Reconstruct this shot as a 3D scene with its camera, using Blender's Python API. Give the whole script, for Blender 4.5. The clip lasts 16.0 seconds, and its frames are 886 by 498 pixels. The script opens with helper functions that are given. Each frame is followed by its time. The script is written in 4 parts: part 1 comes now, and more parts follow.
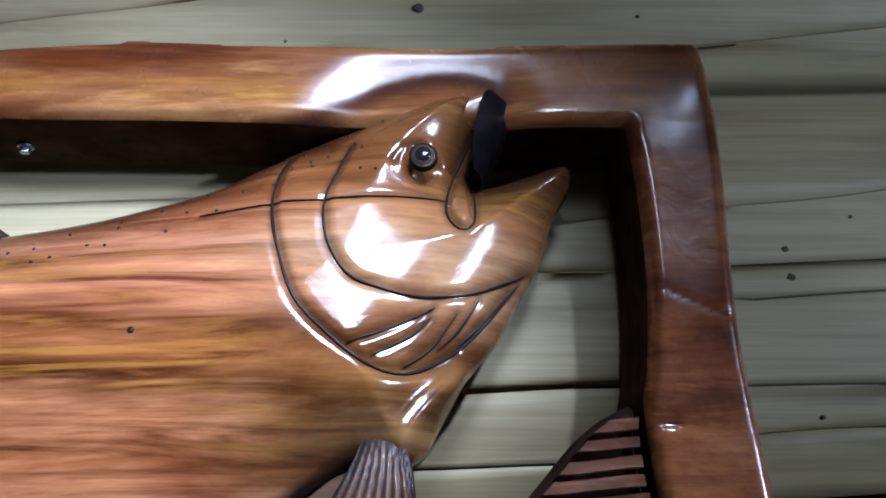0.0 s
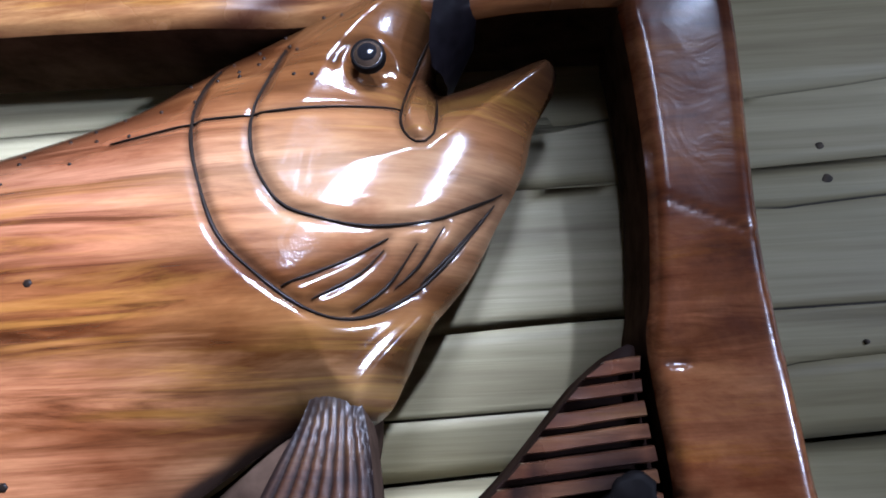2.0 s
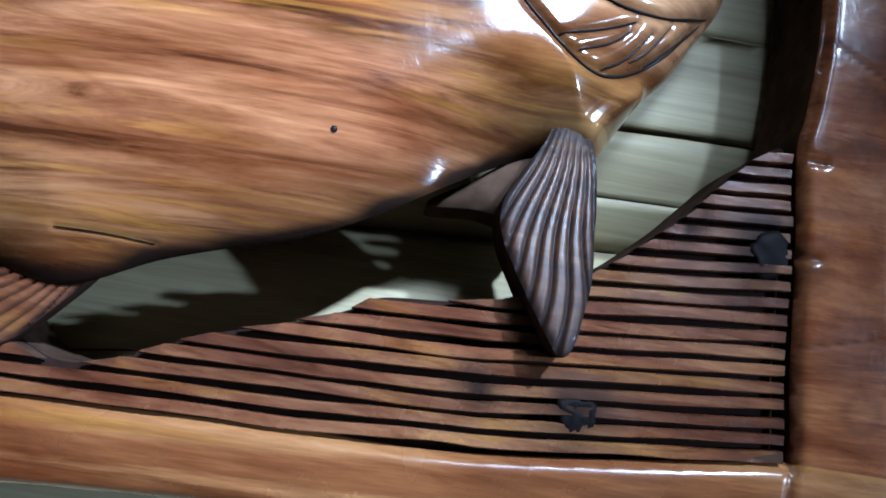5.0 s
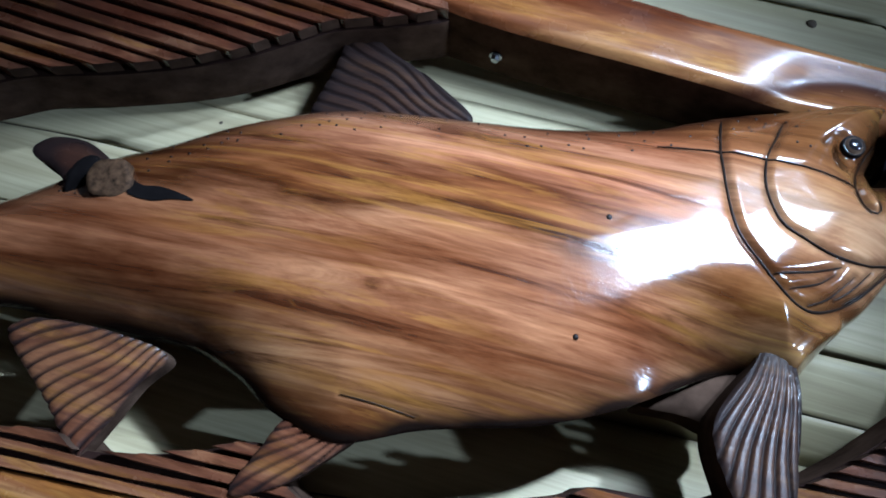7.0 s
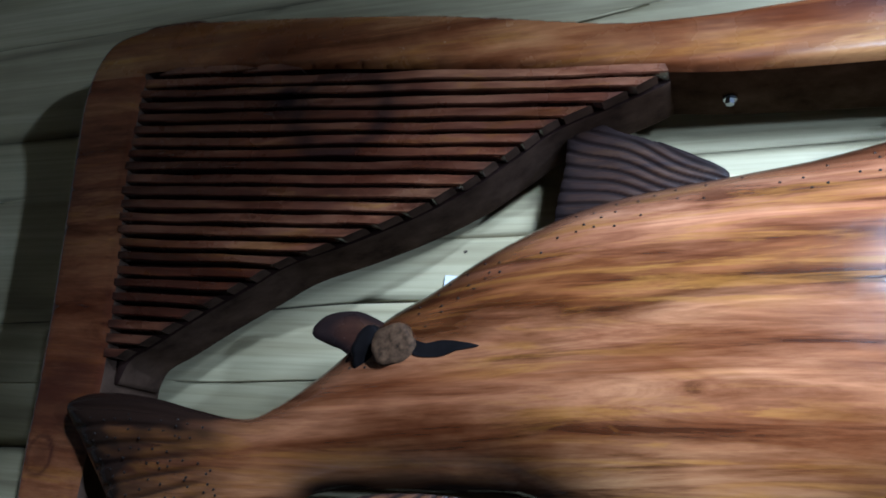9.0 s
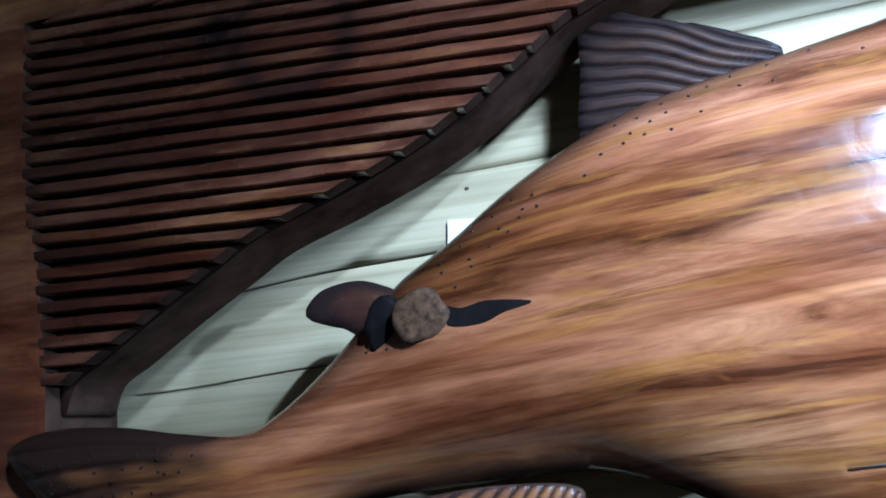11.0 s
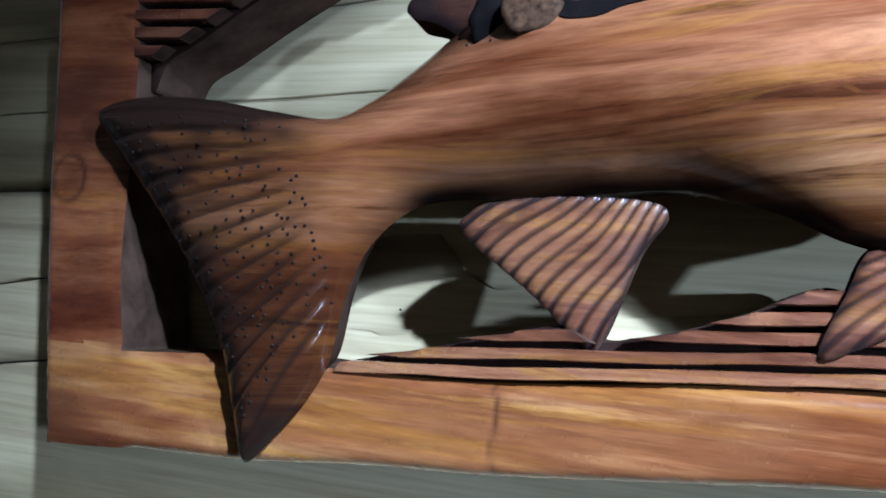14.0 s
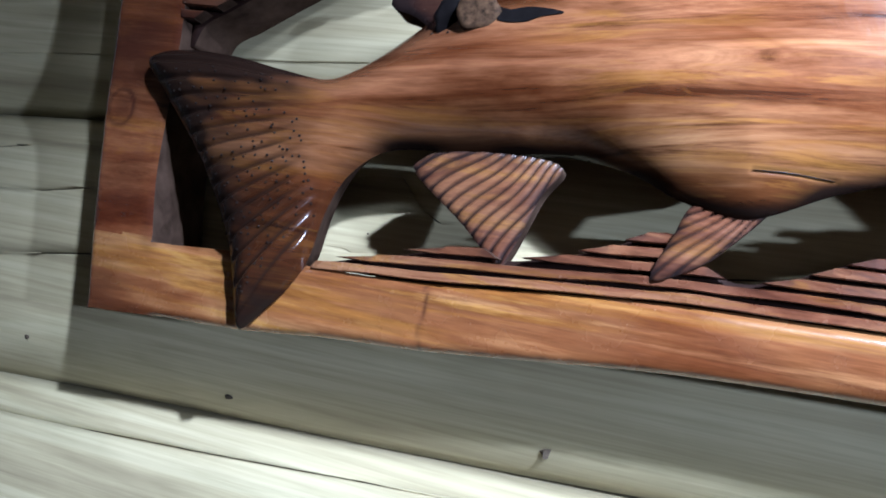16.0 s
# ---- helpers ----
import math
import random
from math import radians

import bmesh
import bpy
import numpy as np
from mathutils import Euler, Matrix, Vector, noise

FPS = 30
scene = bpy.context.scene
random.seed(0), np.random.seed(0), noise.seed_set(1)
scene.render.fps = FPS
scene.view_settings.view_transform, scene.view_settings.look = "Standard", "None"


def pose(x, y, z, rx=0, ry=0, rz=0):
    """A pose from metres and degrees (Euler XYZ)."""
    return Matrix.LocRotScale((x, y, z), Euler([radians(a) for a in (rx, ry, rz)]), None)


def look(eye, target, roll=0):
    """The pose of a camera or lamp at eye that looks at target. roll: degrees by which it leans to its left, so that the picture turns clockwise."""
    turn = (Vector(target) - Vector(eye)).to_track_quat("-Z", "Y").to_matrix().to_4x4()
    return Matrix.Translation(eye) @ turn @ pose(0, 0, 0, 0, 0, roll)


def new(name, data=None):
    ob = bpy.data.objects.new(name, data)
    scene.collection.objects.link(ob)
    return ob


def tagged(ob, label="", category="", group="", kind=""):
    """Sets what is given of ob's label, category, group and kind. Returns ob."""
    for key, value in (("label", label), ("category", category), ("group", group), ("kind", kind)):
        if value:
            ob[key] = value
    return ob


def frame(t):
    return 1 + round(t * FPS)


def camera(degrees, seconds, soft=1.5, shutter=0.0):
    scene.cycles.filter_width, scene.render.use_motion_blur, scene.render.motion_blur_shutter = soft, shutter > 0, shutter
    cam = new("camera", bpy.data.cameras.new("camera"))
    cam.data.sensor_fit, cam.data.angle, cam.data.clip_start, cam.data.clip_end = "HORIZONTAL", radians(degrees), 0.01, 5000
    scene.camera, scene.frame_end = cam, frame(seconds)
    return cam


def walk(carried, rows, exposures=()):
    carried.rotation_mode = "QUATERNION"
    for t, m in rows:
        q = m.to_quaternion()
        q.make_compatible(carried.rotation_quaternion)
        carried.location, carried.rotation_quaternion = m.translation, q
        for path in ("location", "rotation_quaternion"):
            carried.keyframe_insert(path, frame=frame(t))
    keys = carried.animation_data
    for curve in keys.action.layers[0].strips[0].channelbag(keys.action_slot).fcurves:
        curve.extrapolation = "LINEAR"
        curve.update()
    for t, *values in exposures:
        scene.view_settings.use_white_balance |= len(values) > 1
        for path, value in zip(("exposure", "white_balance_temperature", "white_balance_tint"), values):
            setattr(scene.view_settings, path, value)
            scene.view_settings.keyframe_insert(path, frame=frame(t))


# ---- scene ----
cam = camera(60.0, 16.0, soft=1.8)
PATH = [
    (0, (0.721, -0.676, 1.669), (0.732, 1.222, 2.297), -0.1),
    (0.5, (0.738, -0.644, 1.714), (0.679, 1.252, 2.345), -0.9),
    (1, (0.749, -0.62, 1.729), (0.643, 1.301, 2.275), -1.2),
    (1.5, (0.761, -0.598, 1.72), (0.663, 1.328, 2.248), -1.2),
    (2, (0.77, -0.58, 1.692), (0.689, 1.367, 2.141), -2.5),
    (2.5, (0.766, -0.572, 1.649), (0.728, 1.392, 2.023), -3.9),
    (3, (0.744, -0.572, 1.6), (0.739, 1.402, 1.921), -3.8),
    (3.2, (0.744, -0.577, 1.572), (0.722, 1.401, 1.868), -3.2),
    (5.3, (0.527, -0.709, 1.506), (0.632, 1.266, 1.806), 11.8),
    (5.5, (0.507, -0.718, 1.501), (0.578, 1.248, 1.862), 13.3),
    (6, (0.472, -0.747, 1.502), (0.438, 1.197, 1.974), 16.0),
    (6.5, (0.454, -0.773, 1.51), (0.375, 1.15, 2.053), 16.9),
    (7, (0.433, -0.796, 1.515), (0.246, 1.109, 2.093), 17.6),
    (7.5, (0.407, -0.802, 1.516), (0.053, 1.074, 2.111), 18.8),
    (8, (0.378, -0.827, 1.53), (-0.179, 0.995, 2.138), 16.8),
    (8.2, (0.379, -0.828, 1.53), (-0.252, 0.969, 2.141), 15.0),
    (10.3, (0.243, -0.696, 1.628), (-0.25, 1.157, 2.198), -4.7),
    (10.5, (0.233, -0.694, 1.623), (-0.253, 1.162, 2.19), -5.0),
    (11, (0.216, -0.686, 1.608), (-0.273, 1.2, 2.063), -4.4),
    (11.5, (0.193, -0.675, 1.583), (-0.32, 1.22, 1.965), -2.7),
    (12, (0.18, -0.666, 1.559), (-0.345, 1.234, 1.895), -0.7),
    (12.5, (0.175, -0.67, 1.533), (-0.418, 1.22, 1.809), 1.1),
    (13, (0.172, -0.672, 1.506), (-0.455, 1.216, 1.711), 2.7),
    (13.5, (0.172, -0.669, 1.49), (-0.449, 1.225, 1.658), 3.8),
    (14, (0.176, -0.66, 1.476), (-0.456, 1.232, 1.614), 4.9),
    (14.5, (0.173, -0.664, 1.469), (-0.472, 1.225, 1.601), 5.9),
    (15, (0.187, -0.682, 1.452), (-0.493, 1.194, 1.591), 9.3),
    (15.5, (0.236, -0.759, 1.432), (-0.457, 1.114, 1.551), 11.7),
    (16, (0.289, -0.836, 1.419), (-0.332, 1.062, 1.518), 10.4),
]
walk(cam, [(t, look(eye, target, roll)) for t, eye, target, roll in PATH],
     [(0, -0.25, 6150, 21), (3.2, 0.12, 5900, 24), (5.3, -0.02, 5700, 8), (8.2, -0.28, 5700, 9), (10.4, 0.35, 5250, 10), (12.2, 0.32, 5400, 12), (13.5, 0.65, 5600, 14), (15, 0.68, 5750, 15), (16, 0.66, 5900, 18)])

# ---- light ----
world = bpy.data.worlds.new("world")
world.use_nodes = True
world.node_tree.nodes["Background"].inputs[0].default_value = (0.55, 0.62, 0.7, 1)
world.node_tree.nodes["Background"].inputs[1].default_value = 0.05


def spot(name, at, aim, size, watts, colour, cone, blend):
    data = bpy.data.lights.new(name, "SPOT")
    data.shadow_soft_size, data.energy, data.color = size, watts, colour
    data.spot_size, data.spot_blend = radians(cone), blend
    ob = new(name, data)
    ob.matrix_world = look(at, aim)
    return ob


spot("near_lamp", (0.77, -0.80, 2.17), (0.38, 0, 1.78), 0.135, 88, (0.73, 0.885, 1.1), 60, 1.0)
spot("ceiling_lamp", (1.64, -2.05, 3.10), (0.10, 0, 0.95), 0.05, 760, (0.73, 0.885, 1.1), 36, 1.0)
spot("far_lamp", (5.6, -3.3, 1.98), (1.5, 0, 1.7), 0.09, 780, (0.71, 0.885, 1.14), 42, 1.0)

# ---- materials ----


def nodes_of(name, rough=0.4):
    mat = bpy.data.materials.new(name)
    mat.use_nodes = True
    nt = mat.node_tree
    bsdf = nt.nodes["Principled BSDF"]
    bsdf.inputs["Roughness"].default_value = rough
    return mat, nt, bsdf


def link(nt, a, b):
    nt.links.new(a, b)


def ramp(nt, fac, stops):
    r = nt.nodes.new("ShaderNodeValToRGB")
    els = r.color_ramp.elements
    els[0].position, els[0].color = stops[0][0], (*stops[0][1], 1)
    els[1].position, els[1].color = stops[-1][0], (*stops[-1][1], 1)
    for p, c in stops[1:-1]:
        e = els.new(p)
        e.color = (*c, 1)
    link(nt, fac, r.inputs[0])
    return r.outputs[0]


def mapped(nt, scale, turn=0.0, shift=0.0):
    tc = nt.nodes.new("ShaderNodeTexCoord")
    mp = nt.nodes.new("ShaderNodeMapping")
    mp.inputs["Scale"].default_value = scale
    mp.inputs["Rotation"].default_value = (0, radians(turn), 0)
    mp.inputs["Location"].default_value = (shift, shift, shift)
    link(nt, tc.outputs["Object"], mp.inputs[0])
    return mp.outputs[0]


def tex(nt, vec, scale, detail=4.0, rough=0.55, dist=0.0):
    n = nt.nodes.new("ShaderNodeTexNoise")
    n.inputs["Scale"].default_value, n.inputs["Detail"].default_value = scale, detail
    n.inputs["Roughness"].default_value, n.inputs["Distortion"].default_value = rough, dist
    link(nt, vec, n.inputs["Vector"])
    return n.outputs[0]


def mix(nt, fac, a, b, mode="MIX"):
    m = nt.nodes.new("ShaderNodeMix")
    m.data_type, m.blend_type = "RGBA", mode
    for val, sock in ((fac, m.inputs[0]), (a, m.inputs[6]), (b, m.inputs[7])):
        if isinstance(val, (int, float)):
            sock.default_value = val
        elif isinstance(val, tuple):
            sock.default_value = (*val, 1)
        else:
            link(nt, val, sock)
    return m.outputs[2]


def bump(nt, bsdf, height, strength, distance):
    b = nt.nodes.new("ShaderNodeBump")
    b.inputs["Strength"].default_value, b.inputs["Distance"].default_value = strength, distance
    link(nt, height, b.inputs["Height"])
    link(nt, b.outputs[0], bsdf.inputs["Normal"])
    return b


def varnished(name, dark, mid, light, turn=0.0, shift=0.0, rough=0.2, grain=1.0, stain=(0.011, 0.008, 0.008), vary=0.0, wild=1.0, relief=0.5, long=1.0, mott=0.45, coat=0.3, fibrous=0.35):
    """Oiled and varnished cedar: long bands of growth, fine fibres, burnt stain and painted shade from a mesh
    attribute.
    """
    mat, nt, bsdf = nodes_of(name, rough)
    bands = tex(nt, mapped(nt, (1.9 * long, 4.0, 12.0 * grain), turn, shift), 1.0, 10, 0.66, 1.2 * wild)
    fine = tex(nt, mapped(nt, (11.0, 60.0, 150.0), turn, shift), 1.0, 4, 0.65, 0.6)
    cloud = tex(nt, mapped(nt, (1.7, 3.0, 10.0), turn, shift + 3), 1.0, 5, 0.55, 0.9)
    col = ramp(nt, bands, [(0.30, dark), (0.40, mid), (0.47, light), (0.53, mid), (0.58, tuple(0.5 * (p + q) for p, q in zip(dark, mid))), (0.63, light), (0.74, dark)])
    streak = tex(nt, mapped(nt, (4.2 * long, 8.0, 38.0 * grain), turn + 1.5, shift + 7), 1.0, 7, 0.68, 1.5 * wild)
    col = mix(nt, 0.85, col, ramp(nt, streak, [(0.33, (0.36, 0.26, 0.22)), (0.44, (0.86, 0.80, 0.76)), (0.55, (1.0, 1.0, 1.0)), (0.62, (1.16, 1.2, 0.7)), (0.70, (0.62, 0.55, 0.4))]), "MULTIPLY")
    red = ramp(nt, cloud, [(0.34, (0.40, 0.23, 0.17)), (0.44, (0.80, 0.66, 0.58)), (0.53, (1.05, 1.0, 0.92)), (0.66, (1.3, 1.36, 1.2))])
    col = mix(nt, 0.9, col, red, "MULTIPLY")
    fibre = ramp(nt, fine, [(0.3, (0.60, 0.54, 0.50)), (0.65, (1.08, 1.07, 1.05))])
    col = mix(nt, 0.75, col, fibre, "MULTIPLY")
    mottle = tex(nt, mapped(nt, (22.0 * long, 30.0, 60.0), turn, shift + 2), 1.0, 5, 0.7, 1.5)
    col = mix(nt, mott, col, ramp(nt, mottle, [(0.34, (0.62, 0.52, 0.46)), (0.52, (1, 1, 1)), (0.7, (1.12, 1.14, 1.05))]), "MULTIPLY")
    if vary:
        oi = nt.nodes.new("ShaderNodeObjectInfo")
        tone = ramp(nt, oi.outputs["Random"], [(0.0, (1 - vary, 1 - vary, 1 - vary)), (1.0, (1 + vary, 1 + vary * 0.8, 1 + vary * 0.6))])
        col = mix(nt, 1.0, col, tone, "MULTIPLY")
    at = nt.nodes.new("ShaderNodeAttribute")
    at.attribute_name = "burn_shade"
    col = mix(nt, at.outputs["Fac"], col, stain)
    link(nt, col, bsdf.inputs["Base Color"])
    rr = ramp(nt, tex(nt, mapped(nt, (14, 14, 14), 0, shift), 1.0, 4, 0.6), [(0.3, (rough * 0.75,) * 3), (0.7, (rough * 1.35,) * 3)])
    link(nt, rr, bsdf.inputs["Roughness"])
    ripple = tex(nt, mapped(nt, (28, 40, 34), turn, shift), 1.0, 3, 0.6, 1.2)
    hh = mix(nt, fibrous, ripple, fine)
    bump(nt, bsdf, hh, relief, 0.0018)
    link(nt, ramp(nt, at.outputs["Fac"], [(0.3, (0.5, 0.5, 0.5)), (0.9, (0.12, 0.12, 0.12))]), bsdf.inputs["Specular IOR Level"])
    link(nt, ramp(nt, at.outputs["Fac"], [(0.3, (coat, coat, coat)), (0.9, (0.03, 0.03, 0.03))]), bsdf.inputs["Coat Weight"])
    bsdf.inputs["Coat Roughness"].default_value = 0.1
    return mat


def body_cedar(name, rough=0.15):
    """Red cedar under thick varnish: broad growth bands that follow the blank, amber streaks, soft stains, fine pores."""
    mat, nt, bsdf = nodes_of(name, rough)
    flow = nt.nodes.new("ShaderNodeAttribute")
    flow.attribute_name = "flow"
    tc = nt.nodes.new("ShaderNodeTexCoord")
    sep = nt.nodes.new("ShaderNodeSeparateXYZ")
    link(nt, tc.outputs["Object"], sep.inputs[0])

    def along(sx, sz, shift):
        comb = nt.nodes.new("ShaderNodeCombineXYZ")
        for source, scale, sock in ((sep.outputs[0], sx, 0), (flow.outputs["Fac"], sz, 2)):
            m = nt.nodes.new("ShaderNodeMath")
            m.operation = "MULTIPLY_ADD"
            m.inputs[1].default_value, m.inputs[2].default_value = scale, shift
            link(nt, source, m.inputs[0])
            link(nt, m.outputs[0], comb.inputs[sock])
        comb.inputs[1].default_value = shift
        return comb.outputs[0]

    def offset(base, wave, amount):
        m = nt.nodes.new("ShaderNodeMath")
        m.operation = "MULTIPLY_ADD"
        m.inputs[1].default_value = amount
        link(nt, wave, m.inputs[0])
        link(nt, base, m.inputs[2])
        return m.outputs[0]

    wavy = tex(nt, along(2.2, 5.0, 1.3), 1.0, 3, 0.5, 0.6)
    ragged = tex(nt, along(5.0, 34.0, 4.1), 1.0, 5, 0.62, 0.8)
    level = offset(offset(flow.outputs["Fac"], wavy, 0.13), ragged, 0.06)
    unit = nt.nodes.new("ShaderNodeMapRange")
    unit.inputs[1].default_value, unit.inputs[2].default_value = 0.0, 0.36
    link(nt, level, unit.inputs[0])
    span = nt.nodes.new("ShaderNodeMapRange")
    span.inputs[1].default_value, span.inputs[2].default_value = -0.35, 0.85
    link(nt, sep.outputs[0], span.inputs[0])
    col = ramp(nt, unit.outputs[0], [(0.0, (0.089, 0.030, 0.010)), (0.10, (0.297, 0.150, 0.068)), (0.20, (0.125, 0.043, 0.016)), (0.28, (0.280, 0.126, 0.059)), (0.36, (0.147, 0.052, 0.020)), (0.43, (0.273, 0.122, 0.057)),
                                     (0.50, (0.068, 0.022, 0.007)), (0.56, (0.177, 0.066, 0.023)), (0.62, (0.089, 0.028, 0.010)), (0.70, (0.257, 0.106, 0.052)), (0.80, (0.332, 0.159, 0.089)), (0.90, (0.201, 0.074, 0.032)), (1.0, (0.125, 0.041, 0.014))])
    # darker heartwood lines and amber streaks
    lines = tex(nt, along(3.2, 42.0, 7.7), 1.0, 8, 0.66, 1.2)
    calm = ramp(nt, span.outputs[0], [(0.74, (0.9, 0.9, 0.9)), (0.86, (0.42, 0.42, 0.42))])
    col = mix(nt, calm, col, ramp(nt, lines, [(0.35, (0.22, 0.15, 0.12)), (0.45, (0.74, 0.66, 0.62)), (0.53, (1.0, 1.0, 1.0)), (0.65, (1.38, 1.42, 1.42))]), "MULTIPLY")
    amber = tex(nt, along(4.0, 46.0, 12.4), 1.0, 6, 0.66, 1.6)
    patch = tex(nt, along(2.6, 9.0, 21.0), 1.0, 2, 0.5, 0.3)
    gate = mix(nt, 1.0, ramp(nt, amber, [(0.50, (0, 0, 0)), (0.62, (0.5, 0.5, 0.5))]), ramp(nt, patch, [(0.44, (0, 0, 0)), (0.58, (1, 1, 1))]), "MULTIPLY")
    col = mix(nt, gate, col, (0.29, 0.135, 0.028))
    # uneven stain, redder and deeper in clouds and towards the tail, paler on the head; the tail tone also holds light
    # falloff
    cloud = tex(nt, along(4.0, 9.0, 30.0), 1.0, 5, 0.62, 0.9)
    col = mix(nt, 0.9, col, ramp(nt, cloud, [(0.32, (0.55, 0.38, 0.32)), (0.48, (1.0, 0.92, 0.88)), (0.64, (1.18, 1.18, 1.16))]), "MULTIPLY")
    col = mix(nt, 1.0, col, ramp(nt, span.outputs[0], [(0.0, (0.58, 0.50, 0.50)), (0.26, (0.64, 0.57, 0.55)), (0.38, (0.80, 0.76, 0.74)), (0.52, (1.0, 1.0, 1.0)), (0.74, (1.0, 0.96, 0.94)), (0.86, (1.22, 1.54, 1.50))]), "MULTIPLY")
    pores = tex(nt, along(24.0, 240.0, 2.0), 1.0, 3, 0.6, 0.4)
    col = mix(nt, 0.55, col, ramp(nt, pores, [(0.3, (0.68, 0.62, 0.58)), (0.6, (1.05, 1.05, 1.04))]), "MULTIPLY")
    at = nt.nodes.new("ShaderNodeAttribute")
    at.attribute_name = "burn_shade"
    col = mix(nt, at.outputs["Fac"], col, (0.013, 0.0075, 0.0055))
    link(nt, col, bsdf.inputs["Base Color"])
    link(nt, ramp(nt, cloud, [(0.3, (rough * 0.8,) * 3), (0.7, (rough * 1.4,) * 3)]), bsdf.inputs["Roughness"])
    ripple = tex(nt, mapped(nt, (26, 36, 34), 0, 0.4), 1.0, 3, 0.6, 1.2)
    bump(nt, bsdf, mix(nt, 0.3, ripple, lines), 0.34, 0.0018)
    link(nt, ramp(nt, at.outputs["Fac"], [(0.2, (0.5, 0.5, 0.5)), (0.7, (0.06, 0.06, 0.06))]), bsdf.inputs["Specular IOR Level"])
    link(nt, ramp(nt, at.outputs["Fac"], [(0.2, (0.8, 0.8, 0.8)), (0.7, (0.02, 0.02, 0.02))]), bsdf.inputs["Coat Weight"])
    bsdf.inputs["Coat Roughness"].default_value = 0.09
    return mat


M_BODY = body_cedar("fish_cedar")
M_FRAME = varnished("frame_cedar", (0.12, 0.044, 0.018), (0.230, 0.093, 0.037), (0.33, 0.166, 0.072), 2, 5.3, 0.24, 0.7, stain=(0.040, 0.013, 0.008), wild=0.4, relief=0.2, long=0.4, mott=0.3, coat=0.28, fibrous=0.08)
M_STILE = varnished("stile_cedar", (0.085, 0.026, 0.013), (0.185, 0.062, 0.026), (0.26, 0.104, 0.046), 88, 3.7, 0.2, 0.5, stain=(0.034, 0.011, 0.008), wild=0.9, relief=0.22, long=0.8, mott=0.35, coat=0.4, fibrous=0.06)
M_SLAT = varnished("slat_cedar", (0.05, 0.018, 0.012), (0.11, 0.042, 0.025), (0.165, 0.075, 0.045), 3, 9.1, 0.28, 0.9, vary=0.25)
M_SLAT_LOW = varnished("lower_slat_cedar", (0.075, 0.028, 0.016), (0.155, 0.064, 0.036), (0.24, 0.12, 0.066), 3, 6.1, 0.26, 0.9, vary=0.2)
M_FIN = varnished("fin_cedar", (0.034, 0.014, 0.008), (0.088, 0.035, 0.017), (0.16, 0.074, 0.033), 82, 2.2, 0.42, 1.2, coat=0.06)
M_TAIL = varnished("tail_cedar", (0.05, 0.019, 0.011), (0.128, 0.046, 0.024), (0.205, 0.086, 0.043), -60, 7.7, 0.36)


def plain(name, colour, rough=0.5, metal=0.0, grain=40.0, amount=0.35):
    mat, nt, bsdf = nodes_of(name, rough)
    n = tex(nt, mapped(nt, (1, 1, 1)), grain, 5, 0.6)
    lo, hi = tuple(c * (1 - amount) for c in colour), tuple(min(1, c * (1 + amount)) for c in colour)
    link(nt, ramp(nt, n, [(0.3, lo), (0.7, hi)]), bsdf.inputs["Base Color"])
    bsdf.inputs["Metallic"].default_value = metal
    bump(nt, bsdf, n, 0.3, 0.001)
    return mat


# sides, undersides and slat ends: their shade is put into this dark colour
M_SIDE = plain("shaded_side", (0.052, 0.032, 0.022), 0.6, 0, 30, 0.5)
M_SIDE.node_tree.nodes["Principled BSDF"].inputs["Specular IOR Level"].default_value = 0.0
M_CHAR = plain("charred_wood", (0.006, 0.005, 0.005), 0.55)
M_CHAR.node_tree.nodes["Principled BSDF"].inputs["Specular IOR Level"].default_value = 0.05
M_FLANK = plain("burnt_flank", (0.005, 0.004, 0.005), 0.3, 0, 120, 0.5)
M_FLANK.node_tree.nodes["Principled BSDF"].inputs["Specular IOR Level"].default_value = 0.12
# floor of the saw grooves, far darker than the slats
M_GROOVE = plain("groove_dark", (0.016, 0.008, 0.006), 0.6)
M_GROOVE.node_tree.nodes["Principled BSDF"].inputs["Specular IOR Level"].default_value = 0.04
M_HOLE = plain("varnished_pinhole", (0.012, 0.008, 0.006), 0.35)
M_HOLE.node_tree.nodes["Principled BSDF"].inputs["Specular IOR Level"].default_value = 0.12
M_PIN_KNOT = plain("pin_knot", (0.07, 0.05, 0.03), 0.75, 0, 200, 0.5)
M_KNOT = plain("sawn_knot", (0.05, 0.027, 0.014), 0.75, 0, 140, 0.8)
M_KNOT.node_tree.nodes["Principled BSDF"].inputs["Specular IOR Level"].default_value = 0.1
M_STEEL = plain("bolt_steel", (0.35, 0.37, 0.4), 0.3, 1.0)
M_PAPER = plain("paper", (0.78, 0.8, 0.8), 0.7, 0, 60, 0.04)
M_PLASTER = plain("room_paint", (0.74, 0.74, 0.74), 0.8, 0, 8, 0.1)
M_FLOOR = plain("room_boards", (0.25, 0.2, 0.15), 0.6, 0, 12, 0.2)


